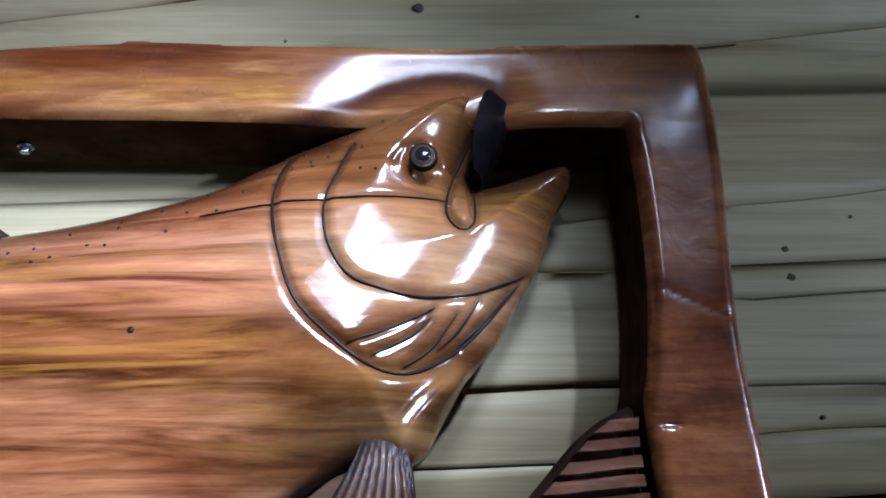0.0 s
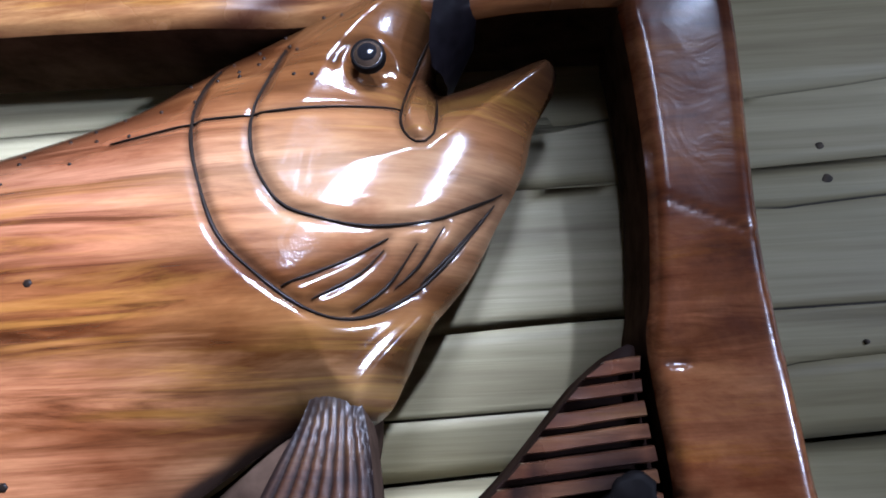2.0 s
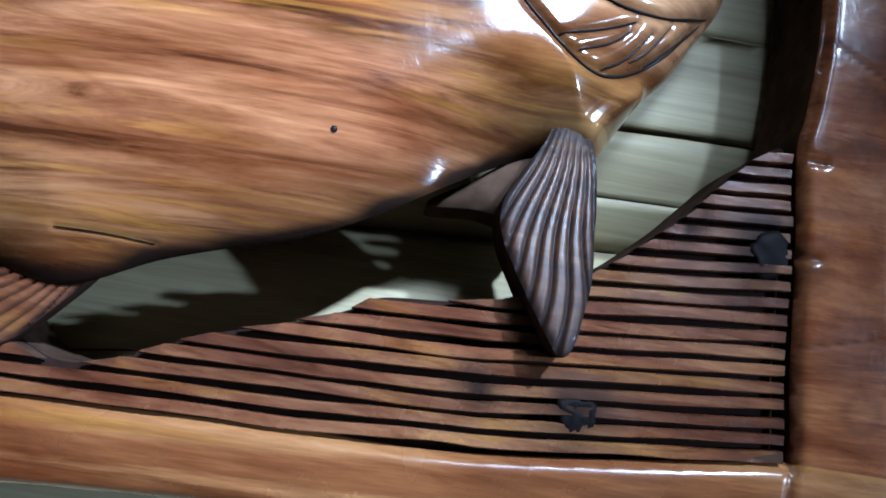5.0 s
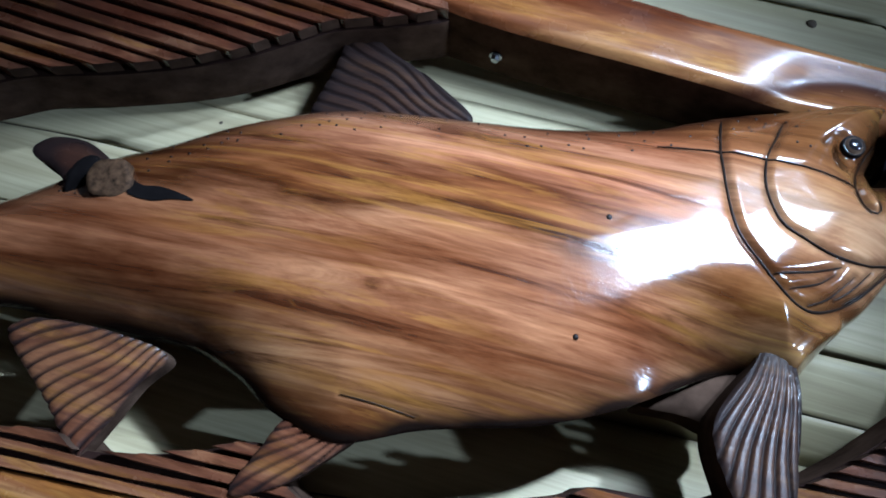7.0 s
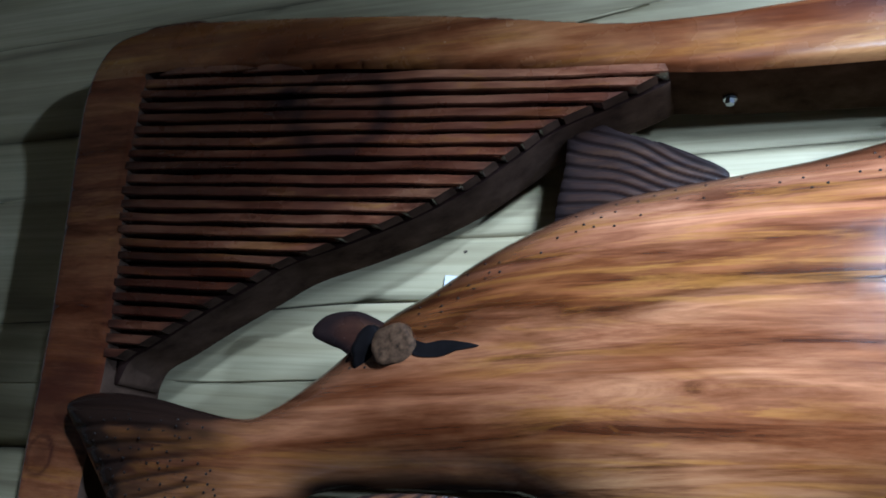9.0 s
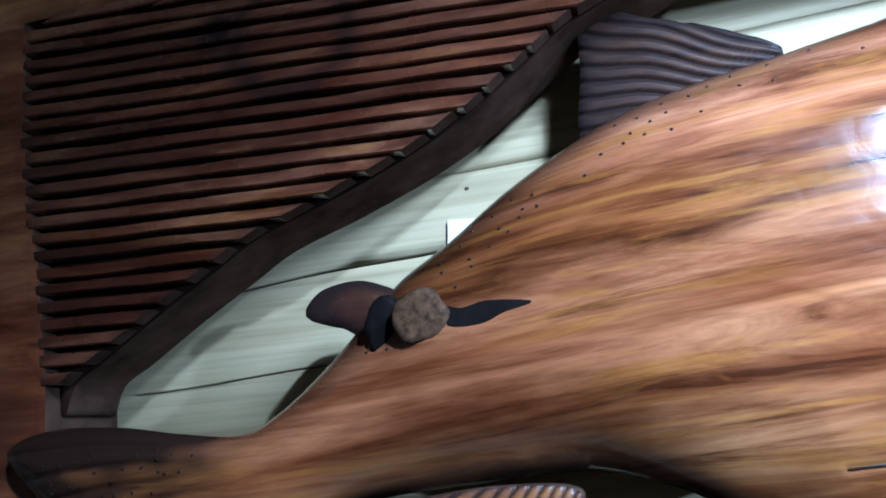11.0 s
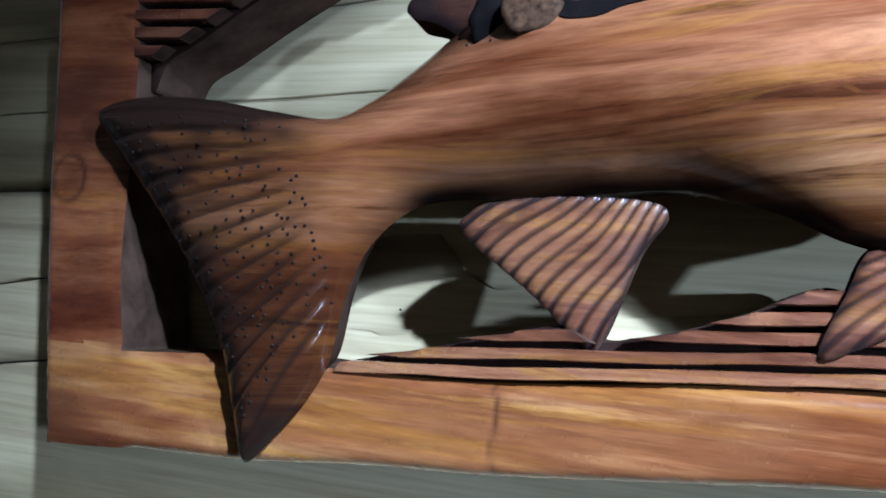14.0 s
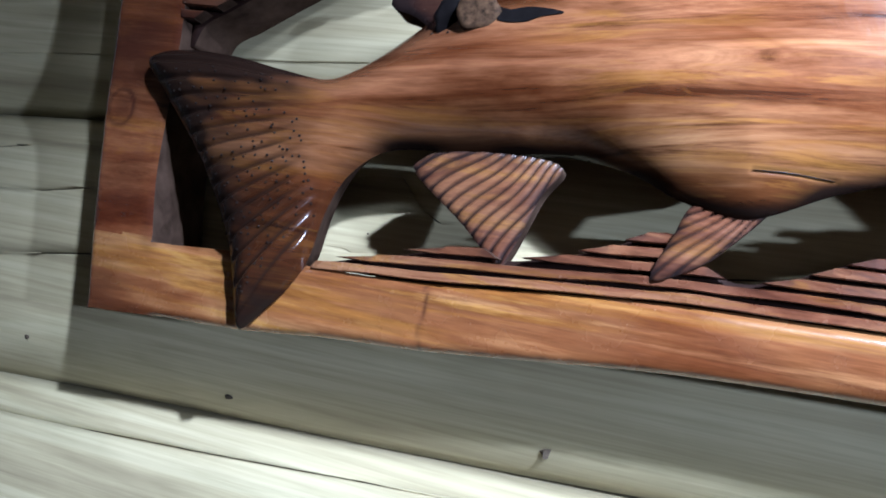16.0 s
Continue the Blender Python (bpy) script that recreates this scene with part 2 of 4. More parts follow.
def log_material():
    mat, nt, bsdf = nodes_of("peeled_pine", 0.55)
    oi = nt.nodes.new("ShaderNodeObjectInfo")
    bands = tex(nt, mapped(nt, (0.9, 3.0, 16.0), 1.5), 1.0, 5, 0.6, 0.7)
    fine = tex(nt, mapped(nt, (3.0, 60.0, 150.0), 1.0), 1.0, 4, 0.65, 0.4)
    blot = tex(nt, mapped(nt, (2.5, 2.5, 5.0), 0, 4), 1.0, 4, 0.6, 0.4)
    col = ramp(nt, bands, [(0.28, (0.25, 0.205, 0.12)), (0.45, (0.44, 0.375, 0.222)), (0.58, (0.52, 0.458, 0.282)), (0.75, (0.37, 0.305, 0.175))])
    col = mix(nt, 0.5, col, ramp(nt, fine, [(0.3, (0.62, 0.59, 0.54)), (0.6, (1.06, 1.06, 1.06))]), "MULTIPLY")
    col = mix(nt, 0.55, col, ramp(nt, blot, [(0.3, (0.72, 0.74, 0.70)), (0.6, (1.08, 1.08, 1.08))]), "MULTIPLY")
    at = nt.nodes.new("ShaderNodeAttribute")
    at.attribute_name = "burn_shade"
    col = mix(nt, at.outputs["Fac"], col, (0.03, 0.022, 0.014))
    link(nt, col, bsdf.inputs["Base Color"])
    bump(nt, bsdf, mix(nt, 0.5, fine, bands), 0.4, 0.002)
    return mat


M_LOG = log_material()

# ---- building tools ----


def curve(points, closed=False, step=0.006):
    """A smooth line through the given points."""
    p = np.array(points, float)
    n, out = len(p), []
    last = n if closed else n - 1
    for i in range(last):
        a, b = p[i], p[(i + 1) % n]
        z = p[i - 1] if closed or i else a
        c = p[(i + 2) % n] if closed or i + 2 < n else b
        k = max(2, int(np.hypot(*(b - a)) / step))
        for t in np.arange(k) / k:
            out.append(0.5 * (2 * a + (b - z) * t + (2 * z - 5 * a + 4 * b - c) * t * t + (3 * a - z - 3 * b + c) * t**3))
    if not closed:
        out.append(p[-1])
    return np.array(out)


def near(px, pz, line, closed=False):
    """Distance from points to a line, and the nearest place on it."""
    best = np.full(px.shape, 1e9)
    bx, bz = px.copy(), pz.copy()
    ends = np.roll(line, -1, 0) if closed else line[1:]
    for (ax, az), (cx, cz) in zip(line, ends):
        dx, dz = cx - ax, cz - az
        t = np.clip(((px - ax) * dx + (pz - az) * dz) / (dx * dx + dz * dz + 1e-12), 0, 1)
        qx, qz = ax + t * dx, az + t * dz
        d = (px - qx) ** 2 + (pz - qz) ** 2
        m = d < best
        best[m], bx[m], bz[m] = d[m], qx[m], qz[m]
    return np.sqrt(best), bx, bz


def within(px, pz, loops):
    odd = np.zeros(px.shape, bool)
    for line in loops:
        for (ax, az), (cx, cz) in zip(line, np.roll(line, -1, 0)):
            if az == cz:
                continue
            cross = ((az > pz) != (cz > pz)) & (px < (cx - ax) * (pz - az) / (cz - az) + ax)
            odd ^= cross
    return odd


def smooth(v, a, b):
    t = np.clip((v - a) / (b - a), 0, 1)
    return t * t * (3 - 2 * t)


def mesh_object(name, verts, faces, mats, parent=None, label="", burn_shade=None, which=None, smoothed=True, flow=None):
    me = bpy.data.meshes.new(name)
    me.from_pydata([tuple(v) for v in verts], [], [tuple(f) for f in faces])
    for m in mats if isinstance(mats, (list, tuple)) else [mats]:
        me.materials.append(m)
    if burn_shade is not None:
        me.attributes.new("burn_shade", "FLOAT", "POINT").data.foreach_set("value", np.asarray(burn_shade, np.float32))
    if flow is not None:
        me.attributes.new("flow", "FLOAT", "POINT").data.foreach_set("value", np.asarray(flow, np.float32))
    if which is not None:
        me.polygons.foreach_set("material_index", np.asarray(which, np.int32))
    me.polygons.foreach_set("use_smooth", [smoothed] * len(faces))
    me.update()
    ob = new(name, me)
    if parent is not None:
        ob.parent = parent
    if label:
        tagged(ob, label)
    return ob


def part(name, bm, material, parent, label=""):
    me = bpy.data.meshes.new(name)
    bm.to_mesh(me)
    bm.free()
    me.materials.append(material)
    ob = new(name, me)
    ob.parent = parent
    if label:
        tagged(ob, label)
    return ob


def carve(loops, height, back, step, split=None, undercut=0.0):
    """Carved board: a fine sheet inside the loops, pushed out to y = height(x, z, d), with sides down to y = back.
    Returns lists of (verts, faces, burn, side) for the pieces that split() tells apart."""
    allp = np.concatenate(loops)
    x0, z0 = allp.min(0) - step
    x1, z1 = allp.max(0) + step
    nx, nz = int((x1 - x0) / step) + 2, int((z1 - z0) / step) + 2
    gx, gz = np.meshgrid(x0 + np.arange(nx) * step, z0 + np.arange(nz) * step, indexing="ij")
    inside = within(gx[:-1, :-1] + step / 2, gz[:-1, :-1] + step / 2, loops)
    ci, cj = np.nonzero(inside)
    idx = lambda i, j: i * nz + j
    quads = np.stack([idx(ci, cj), idx(ci + 1, cj), idx(ci + 1, cj + 1), idx(ci, cj + 1)], 1)
    groups = np.zeros(len(quads), int) if split is None else split(x0 + (ci + 0.5) * step, z0 + (cj + 0.5) * step).astype(int)
    used = np.unique(quads)
    px, pz = gx.ravel()[used], gz.ravel()[used]
    local = np.full(nx * nz, -1)
    local[used] = np.arange(len(used))
    quads = local[quads]
    count = {}
    for q in quads:
        for a, b in zip(q, np.roll(q, -1)):
            k = (a, b) if a < b else (b, a)
            count[k] = count.get(k, 0) + 1
    rim_edges = {k for k, c in count.items() if c == 1}
    rim = np.unique(np.array(list(rim_edges)).ravel())
    d = np.full(len(used), 1e9)
    qx, qz = px.copy(), pz.copy()
    for line in loops:
        e, ex, ez = near(px, pz, line, True)
        m = e < d
        d[m], qx[m], qz[m] = e[m], ex[m], ez[m]
    px[rim], pz[rim], d[rim] = qx[rim], qz[rim], 0
    y, burn_shade = height(px, pz, d)
    bx, bz = px.copy(), pz.copy()
    if undercut:
        # the back is cut in behind the silhouette
        line = loops[0]
        area = np.sum(line[:, 0] * np.roll(line[:, 1], -1) - np.roll(line[:, 0], -1) * line[:, 1])
        for v in rim:
            k = int(np.argmin((line[:, 0] - px[v]) ** 2 + (line[:, 1] - pz[v]) ** 2))
            tx, tz = line[(k + 5) % len(line)] - line[k - 5]
            n = math.hypot(tx, tz) * (1 if area > 0 else -1) + 1e-9
            bx[v], bz[v] = px[v] - tz / n * undercut, pz[v] + tx / n * undercut
    pieces = []
    for g in np.unique(groups):
        mine = quads[groups == g]
        vs = np.unique(mine)
        re = np.full(len(used), -1)
        re[vs] = np.arange(len(vs))
        verts = np.stack([px[vs], y[vs], pz[vs]], 1).tolist()
        faces = re[mine].tolist()
        bl = burn_shade[vs].tolist()
        side = [0] * len(faces)
        low = {}
        for q in mine:
            for a, b in zip(q, np.roll(q, -1)):
                if ((a, b) if a < b else (b, a)) in rim_edges:
                    for v in (a, b):
                        if v not in low:
                            low[v] = len(verts)
                            verts += [[px[v], y[v], pz[v]], [bx[v], back, bz[v]]]
                            bl += [burn_shade[v]] * 2
                    faces.append([low[b], low[a], low[a] + 1, low[b] + 1])
                    side.append(1)
        pieces.append((verts, faces, bl, side))
    return pieces


# ---- log wall ----
wall = tagged(new("wall_back"), "wall of stacked peeled pine logs with cracks", "wall", kind="structure")


def log_piece(z_low, z_high, cracks, bulge=0.045, xa=-1.8, xb=6.2, seed=0):
    """A long log between two joint lines (height at x=0 and slope), rounded towards the joints, with drying cracks."""
    rng = random.Random(seed)
    (zl, sl), (zh, sh) = z_low, z_high
    us = sorted({*(round(-1 + 2 * i / 36, 4) for i in range(37))})
    rows = [(u, 0.0, 0.0) for u in us]
    for c0, c1, uc, slope, depth in cracks:
        rows += [(uc - 0.007, 1, 0), (uc - 0.0028, 1, 0), (uc + 0.0028, 1, 0), (uc + 0.007, 1, 0)]
    rows = sorted({round(r[0], 4) for r in rows})
    xs = np.concatenate([np.linspace(xa, 1.9, 130), np.linspace(2.0, xb, 12)])
    verts, burn_shade = [], []
    for x in xs:
        for u in rows:
            lo, hi = zl + sl * x, zh + sh * x
            wob = 0.004 * noise.noise((x * 1.7, u * 1.3, seed))
            y = 1.3 * bulge * abs(u) ** 4 + wob
            z = (lo + hi) / 2 + (hi - lo) / 2 * u + 0.008 * noise.noise((x * 1.4, seed * 3.1, 0)) * u
            b = 0.0
            for c0, c1, uc, slope, depth in cracks:
                if abs(u - uc) < 0.0075:
                    on = float(smooth(np.array(x), c0, c0 + 0.06) * (1 - smooth(np.array(x), c1 - 0.06, c1)))
                    z += (slope * (x - (c0 + c1) / 2) + 0.004 * noise.noise((x * 6, uc * 9, seed))) * on
                    if abs(u - uc) < 0.004:
                        y += depth * on
                        b = on
            if abs(u) > 0.985:
                b = 0.5
            verts.append((x, y, z))
            burn_shade.append(b)
    n = len(rows)
    faces = [(i * n + j, (i + 1) * n + j, (i + 1) * n + j + 1, i * n + j + 1) for i in range(len(xs) - 1) for j in range(n - 1)]
    k = len(verts)
    for x in xs:
        for v, yy in ((zl + sl * x, 0.26), (zh + sh * x, 0.26)):
            verts.append((x, yy, v))
            burn_shade.append(0)
    for i in range(len(xs) - 1):
        faces += [(k + 2 * i, k + 2 * i + 2, (i + 1) * n, i * n), (i * n + n - 1, (i + 1) * n + n - 1, k + 2 * i + 3, k + 2 * i + 1), (k + 2 * i, k + 2 * i + 1, k + 2 * i + 3, k + 2 * i + 2)]
    return mesh_object("log", verts, faces, M_LOG, wall, "", burn_shade)


J = [(0.38, 0.02), (0.79, 0.02), (1.215, 0.055), (1.604, 0.06), (2.068, 0.024), (2.49, 0.02), (2.9, 0.0), (3.3, 0.0)]


def u_of(k, x, z):
    lo, hi = J[k][0] + J[k][1] * x, J[k + 1][0] + J[k + 1][1] * x
    return 2 * (z - lo) / (hi - lo) - 1


log_piece(J[0], J[1], [(-2, 2, 0.1, 0.0, 0.01)], seed=1)
log_piece(J[1], J[2], [(-0.8, 0.5, u_of(1, -0.1, 1.17), 0.03, 0.012), (-2, 1, -0.2, 0.0, 0.008)], seed=2)
log_piece(J[2], J[3], [(-1.2, 0.3, u_of(2, -0.5, 1.380), 0.1, 0.012), (-1.1, 0.0, u_of(2, -0.5, 1.460), 0.11, 0.008), (-1.2, -0.3, u_of(2, -0.5, 1.511), 0.08, 0.006), (-0.12, 0.5, u_of(2, 0.04, 1.454), 0.07, 0.006)], seed=3)
log_piece(J[3], J[4], [(-0.4, 1.6, u_of(3, 0.4, 1.856), -0.01, 0.014), (0.55, 1.2, u_of(3, 0.8, 1.758), -0.03, 0.006), (0.5, 0.93, u_of(3, 0.75, 1.697), -0.03, 0.006), (0.96, 1.6, u_of(3, 1.05, 1.719), -0.03, 0.006), (0.95, 1.6, u_of(3, 1.05, 1.854), 0.03, 0.005),
                       (-0.9, 0.2, u_of(3, -0.2, 1.669), 0.0, 0.01), (-0.8, 0.3, u_of(3, -0.1, 1.76), 0.02, 0.004), (0.7, 1.6, u_of(3, 1.05, 1.952), 0.08, 0.006), (-1.3, -0.3, u_of(3, -0.6, 1.915), 0.05, 0.006), (0.2, 0.75, u_of(3, 0.4, 1.942), 0.01, 0.004), (-1.5, -0.3, u_of(3, -0.63, 1.644), 0.03, 0.006)], seed=4)
log_piece(J[4], J[5], [(0.6, 1.7, u_of(4, 0.98, 2.139), 0.1, 0.006), (-0.1, 0.8, u_of(4, 0.37, 2.158), 0.12, 0.006), (-1.4, 0.0, u_of(4, -0.5, 2.2), 0.0, 0.006)], seed=5)
log_piece(J[5], J[6], [], seed=6)
log_piece(J[6], J[7], [], seed=7)


def slab(name, x0, x1, y0, y1, z0, z1, mat, label):
    bm = bmesh.new()
    bmesh.ops.create_cube(bm, size=1, matrix=Matrix.Translation(((x0 + x1) / 2, (y0 + y1) / 2, (z0 + z1) / 2)) @ Matrix.Diagonal((x1 - x0, y1 - y0, z1 - z0, 1)))
    me = bpy.data.meshes.new(name)
    bm.to_mesh(me)
    bm.free()
    me.materials.append(mat)
    return tagged(new(name, me), label, kind="structure")


# unseen shell that closes the room; its pale paint bounces lamp light back
slab("floor", -2.0, 6.4, -4.4, 0.3, -0.2, 0.0, M_FLOOR, "brown wooden floor boards of the room")
slab("ceiling", -2.0, 6.4, -4.4, 0.3, 3.3, 3.5, M_PLASTER, "plain painted ceiling of the room")
slab("wall_front", -2.0, 6.4, -4.4, -4.2, 0, 3.3, M_PLASTER, "plain painted wall of the room")
slab("wall_left", -2.0, -1.8, -4.2, 0.3, 0, 3.3, M_PLASTER, "plain painted side wall of the room")
slab("wall_right", 6.2, 6.4, -4.2, 0.3, 0, 3.3, M_PLASTER, "plain painted side wall of the room")
slab("wall_base", -1.8, 6.2, 0.0, 0.26, 0, 0.38, M_PLASTER, "plain base course under the logs")

# ---- carved panel ----
panel = tagged(new("carved_panel"), "varnished cedar relief panel of a salmon in a slatted frame", "wood carving")

OUTER = curve([(-0.437, 2.078), (-0.40, 2.106), (-0.321, 2.113), (-0.217, 2.108), (-0.002, 2.084), (0.095, 2.069), (0.173, 2.054), (0.252, 2.041), (0.353, 2.041), (0.456, 2.048), (0.549, 2.044), (0.731, 2.044), (0.925, 2.046), (0.943, 2.042), (0.948, 2.03),
               (0.953, 1.944), (0.950, 1.80), (0.958, 1.697), (0.964, 1.626), (0.973, 1.54), (0.98, 1.43), (0.978, 1.408), (0.95, 1.402), (0.70, 1.396), (0.48, 1.389), (0.291, 1.379), (0.167, 1.366), (0.043, 1.352), (-0.06, 1.345),
               (-0.164, 1.334), (-0.27, 1.329), (-0.355, 1.324), (-0.366, 1.334), (-0.387, 1.448), (-0.399, 1.553), (-0.413, 1.715), (-0.432, 1.854), (-0.450, 2.0)], True)
INNER = curve([(-0.352, 2.03), (-0.345, 2.041), (-0.182, 2.033), (0.0, 2.015), (0.156, 1.997), (0.296, 1.980), (0.386, 1.974), (0.51, 1.972), (0.649, 1.969), (0.779, 1.967), (0.868, 1.966), (0.876, 1.958),
               (0.882, 1.90), (0.883, 1.83), (0.878, 1.765), (0.873, 1.732), (0.880, 1.648), (0.884, 1.55), (0.889, 1.487), (0.865, 1.479), (0.641, 1.452), (0.509, 1.449), (0.381, 1.445), (0.287, 1.442), (0.18, 1.434), (0.036, 1.42), (-0.075, 1.416),
               (-0.19, 1.417), (-0.286, 1.411), (-0.296, 1.42), (-0.307, 1.506), (-0.309, 1.63), (-0.313, 1.68), (-0.325, 1.776), (-0.343, 1.865), (-0.351, 1.96)], True)


FRAME_CRACKS = [(curve([(0.040, 1.418), (0.044, 1.40), (0.041, 1.375), (0.043, 1.352)]), 0.0016, 0.0008), (curve([(0.32, 2.038), (0.42, 2.043), (0.50, 2.037), (0.56, 2.036)]), 0.0016, 0.002),
                (curve([(0.888, 1.574), (0.915, 1.580), (0.951, 1.590)]), 0.0022, 0.0012), (curve([(0.884, 1.83), (0.915, 1.815), (0.948, 1.80)]), 0.0016, 0.001), (curve([(0.878, 1.645), (0.892, 1.645)]), 0.004, 0.004),
                (curve([(0.889, 1.492), (0.889, 1.47), (0.886, 1.436)]), 0.0022, 0.005), (curve([(0.882, 1.725), (0.893, 1.724)]), 0.003, 0.004)]


HEAD_TOP = curve([(0.57, 1.95), (0.637, 1.982), (0.683, 2.003), (0.730, 2.012), (0.768, 2.004), (0.766, 1.98), (0.760, 1.955)])


def frame_height(x, z, d):
    edge = 1 - np.clip(d / 0.012, 0, 1)
    wave = np.array([noise.noise((a * 7, 0.3, b * 11)) for a, b in zip(x, z)])
    stile = smooth(-x, 0.27, 0.29) * smooth(x, -0.38, -0.36)
    y = -0.110 + 0.011 * (1 - 0.75 * stile) * (1 - np.sqrt(np.maximum(0, 1 - edge**2))) - 0.0022 * wave
    # hollow scooped round the head of the fish, with a dark arc close to it
    hollow, dark_arc = np.zeros(x.shape), np.zeros(x.shape)
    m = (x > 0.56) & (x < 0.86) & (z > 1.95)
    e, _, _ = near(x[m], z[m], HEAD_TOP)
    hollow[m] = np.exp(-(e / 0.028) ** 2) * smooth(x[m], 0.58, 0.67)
    dark_arc[m] = np.exp(-(e / 0.013) ** 2)
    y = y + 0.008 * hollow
    knot = np.exp(-(((x + 0.372) / 0.022) ** 2 + ((z - 1.56) / 0.028) ** 2))
    knot2 = np.exp(-(((x - 0.892) / 0.014) ** 2 + ((z - 1.634) / 0.016) ** 2)) + 0.8 * np.exp(-(((x - 0.951) / 0.007) ** 2 + ((z - 1.595) / 0.008) ** 2)) + 0.6 * np.exp(-((np.hypot(x - 0.939, z - 1.529) - 0.014) / 0.006) ** 2)
    knot3 = np.exp(-(((x + 0.345) / 0.03) ** 2 + ((z - 1.60) / 0.05) ** 2))
    kr = np.hypot(x + 0.372, 0.8 * (z - 1.56))
    knot = np.maximum(0.7 * knot, np.exp(-((kr - 0.017) / 0.0035) ** 2))
    check = np.zeros(x.shape)
    # inner edge of the left stile darkened to take down its bright glint
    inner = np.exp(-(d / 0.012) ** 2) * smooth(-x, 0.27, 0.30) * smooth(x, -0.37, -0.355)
    for line, w, deep in FRAME_CRACKS:
        m = (np.abs(x - line[:, 0].mean()) < np.ptp(line[:, 0]) / 2 + 0.02) & (np.abs(z - line[:, 1].mean()) < np.ptp(line[:, 1]) / 2 + 0.02)
        e, _, _ = near(x[m], z[m], line)
        g = np.exp(-(e / w) ** 2)
        y[m] += deep * g
        check[m] = np.maximum(check[m], g)
    worn = np.array([noise.noise((a * 5 + 3, 1.0, b * 9)) for a, b in zip(x, z)])
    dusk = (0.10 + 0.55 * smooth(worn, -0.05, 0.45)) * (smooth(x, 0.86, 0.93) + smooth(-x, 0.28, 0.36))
    return y, np.clip(np.maximum(0.65 * knot + 0.6 * knot2 + 0.5 * knot3 + 0.93 * dark_arc + 0.5 * inner, np.maximum(0.75 * check, dusk)), 0, 1)


def frame_member(x, z):
    """0 the rails with the corners, 1 the stile at the tail, 2 the stile at the head."""
    return np.where((x < -0.29) & (z > 1.413 + 0.05 * (x + 0.36)) & (z < 2.035), 1, np.where((x > 0.874) & (z > 1.484) & (z < 1.964), 2, 0))


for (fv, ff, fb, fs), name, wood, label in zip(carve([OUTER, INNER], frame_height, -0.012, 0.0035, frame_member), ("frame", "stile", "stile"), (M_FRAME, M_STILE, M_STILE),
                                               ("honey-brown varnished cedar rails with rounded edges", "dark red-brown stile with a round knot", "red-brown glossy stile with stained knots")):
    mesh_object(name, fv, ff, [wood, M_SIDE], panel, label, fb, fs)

UL = curve([(-0.349, 2.035), (-0.182, 2.031), (0.0, 2.013), (0.156, 1.995), (0.25, 1.987), (0.296, 1.978), (0.244, 1.953), (0.187, 1.931), (0.140, 1.898), (0.097, 1.868), (0.041, 1.839), (-0.03, 1.811), (-0.104, 1.786), (-0.148, 1.761), (-0.205, 1.728), (-0.262, 1.692), (-0.295, 1.672), (-0.308, 1.64),
            (-0.316, 1.69), (-0.327, 1.776), (-0.345, 1.865), (-0.352, 1.96)], True)
LR = curve([(0.866, 1.738), (0.834, 1.717), (0.803, 1.683), (0.773, 1.651), (0.722, 1.608), (0.69, 1.597), (0.641, 1.569), (0.556, 1.558), (0.532, 1.544), (0.487, 1.526), (0.438, 1.511), (0.402, 1.496), (0.371, 1.481), (0.331, 1.471), (0.30, 1.480), (0.262, 1.508), (0.215, 1.488), (0.174, 1.472), (0.114, 1.457), (0.081, 1.466), (0.02, 1.45), (-0.038, 1.435), (-0.096, 1.419),
            (-0.06, 1.4175), (0.036, 1.422), (0.18, 1.436), (0.287, 1.444), (0.381, 1.447), (0.509, 1.451), (0.641, 1.454), (0.862, 1.481), (0.880, 1.49), (0.876, 1.55), (0.872, 1.648), (0.866, 1.71)], True)


def flat_height(level):
    def height(x, z, d):
        return np.full(x.shape, level) + 0.004 * (1 - np.clip(d / 0.004, 0, 1)), np.zeros(x.shape)
    return height


SCORCHED = [(-0.062, 1.962, 0.058, 0.013), (-0.13, 1.982, 0.0, 0.024), (0.852, 1.645, 0.0, 0.045), (0.78, 1.66, 0.0, 0.03), (0.716, 1.495, 0.0, 0.03), (0.64, 1.50, 0.0, 0.02)]


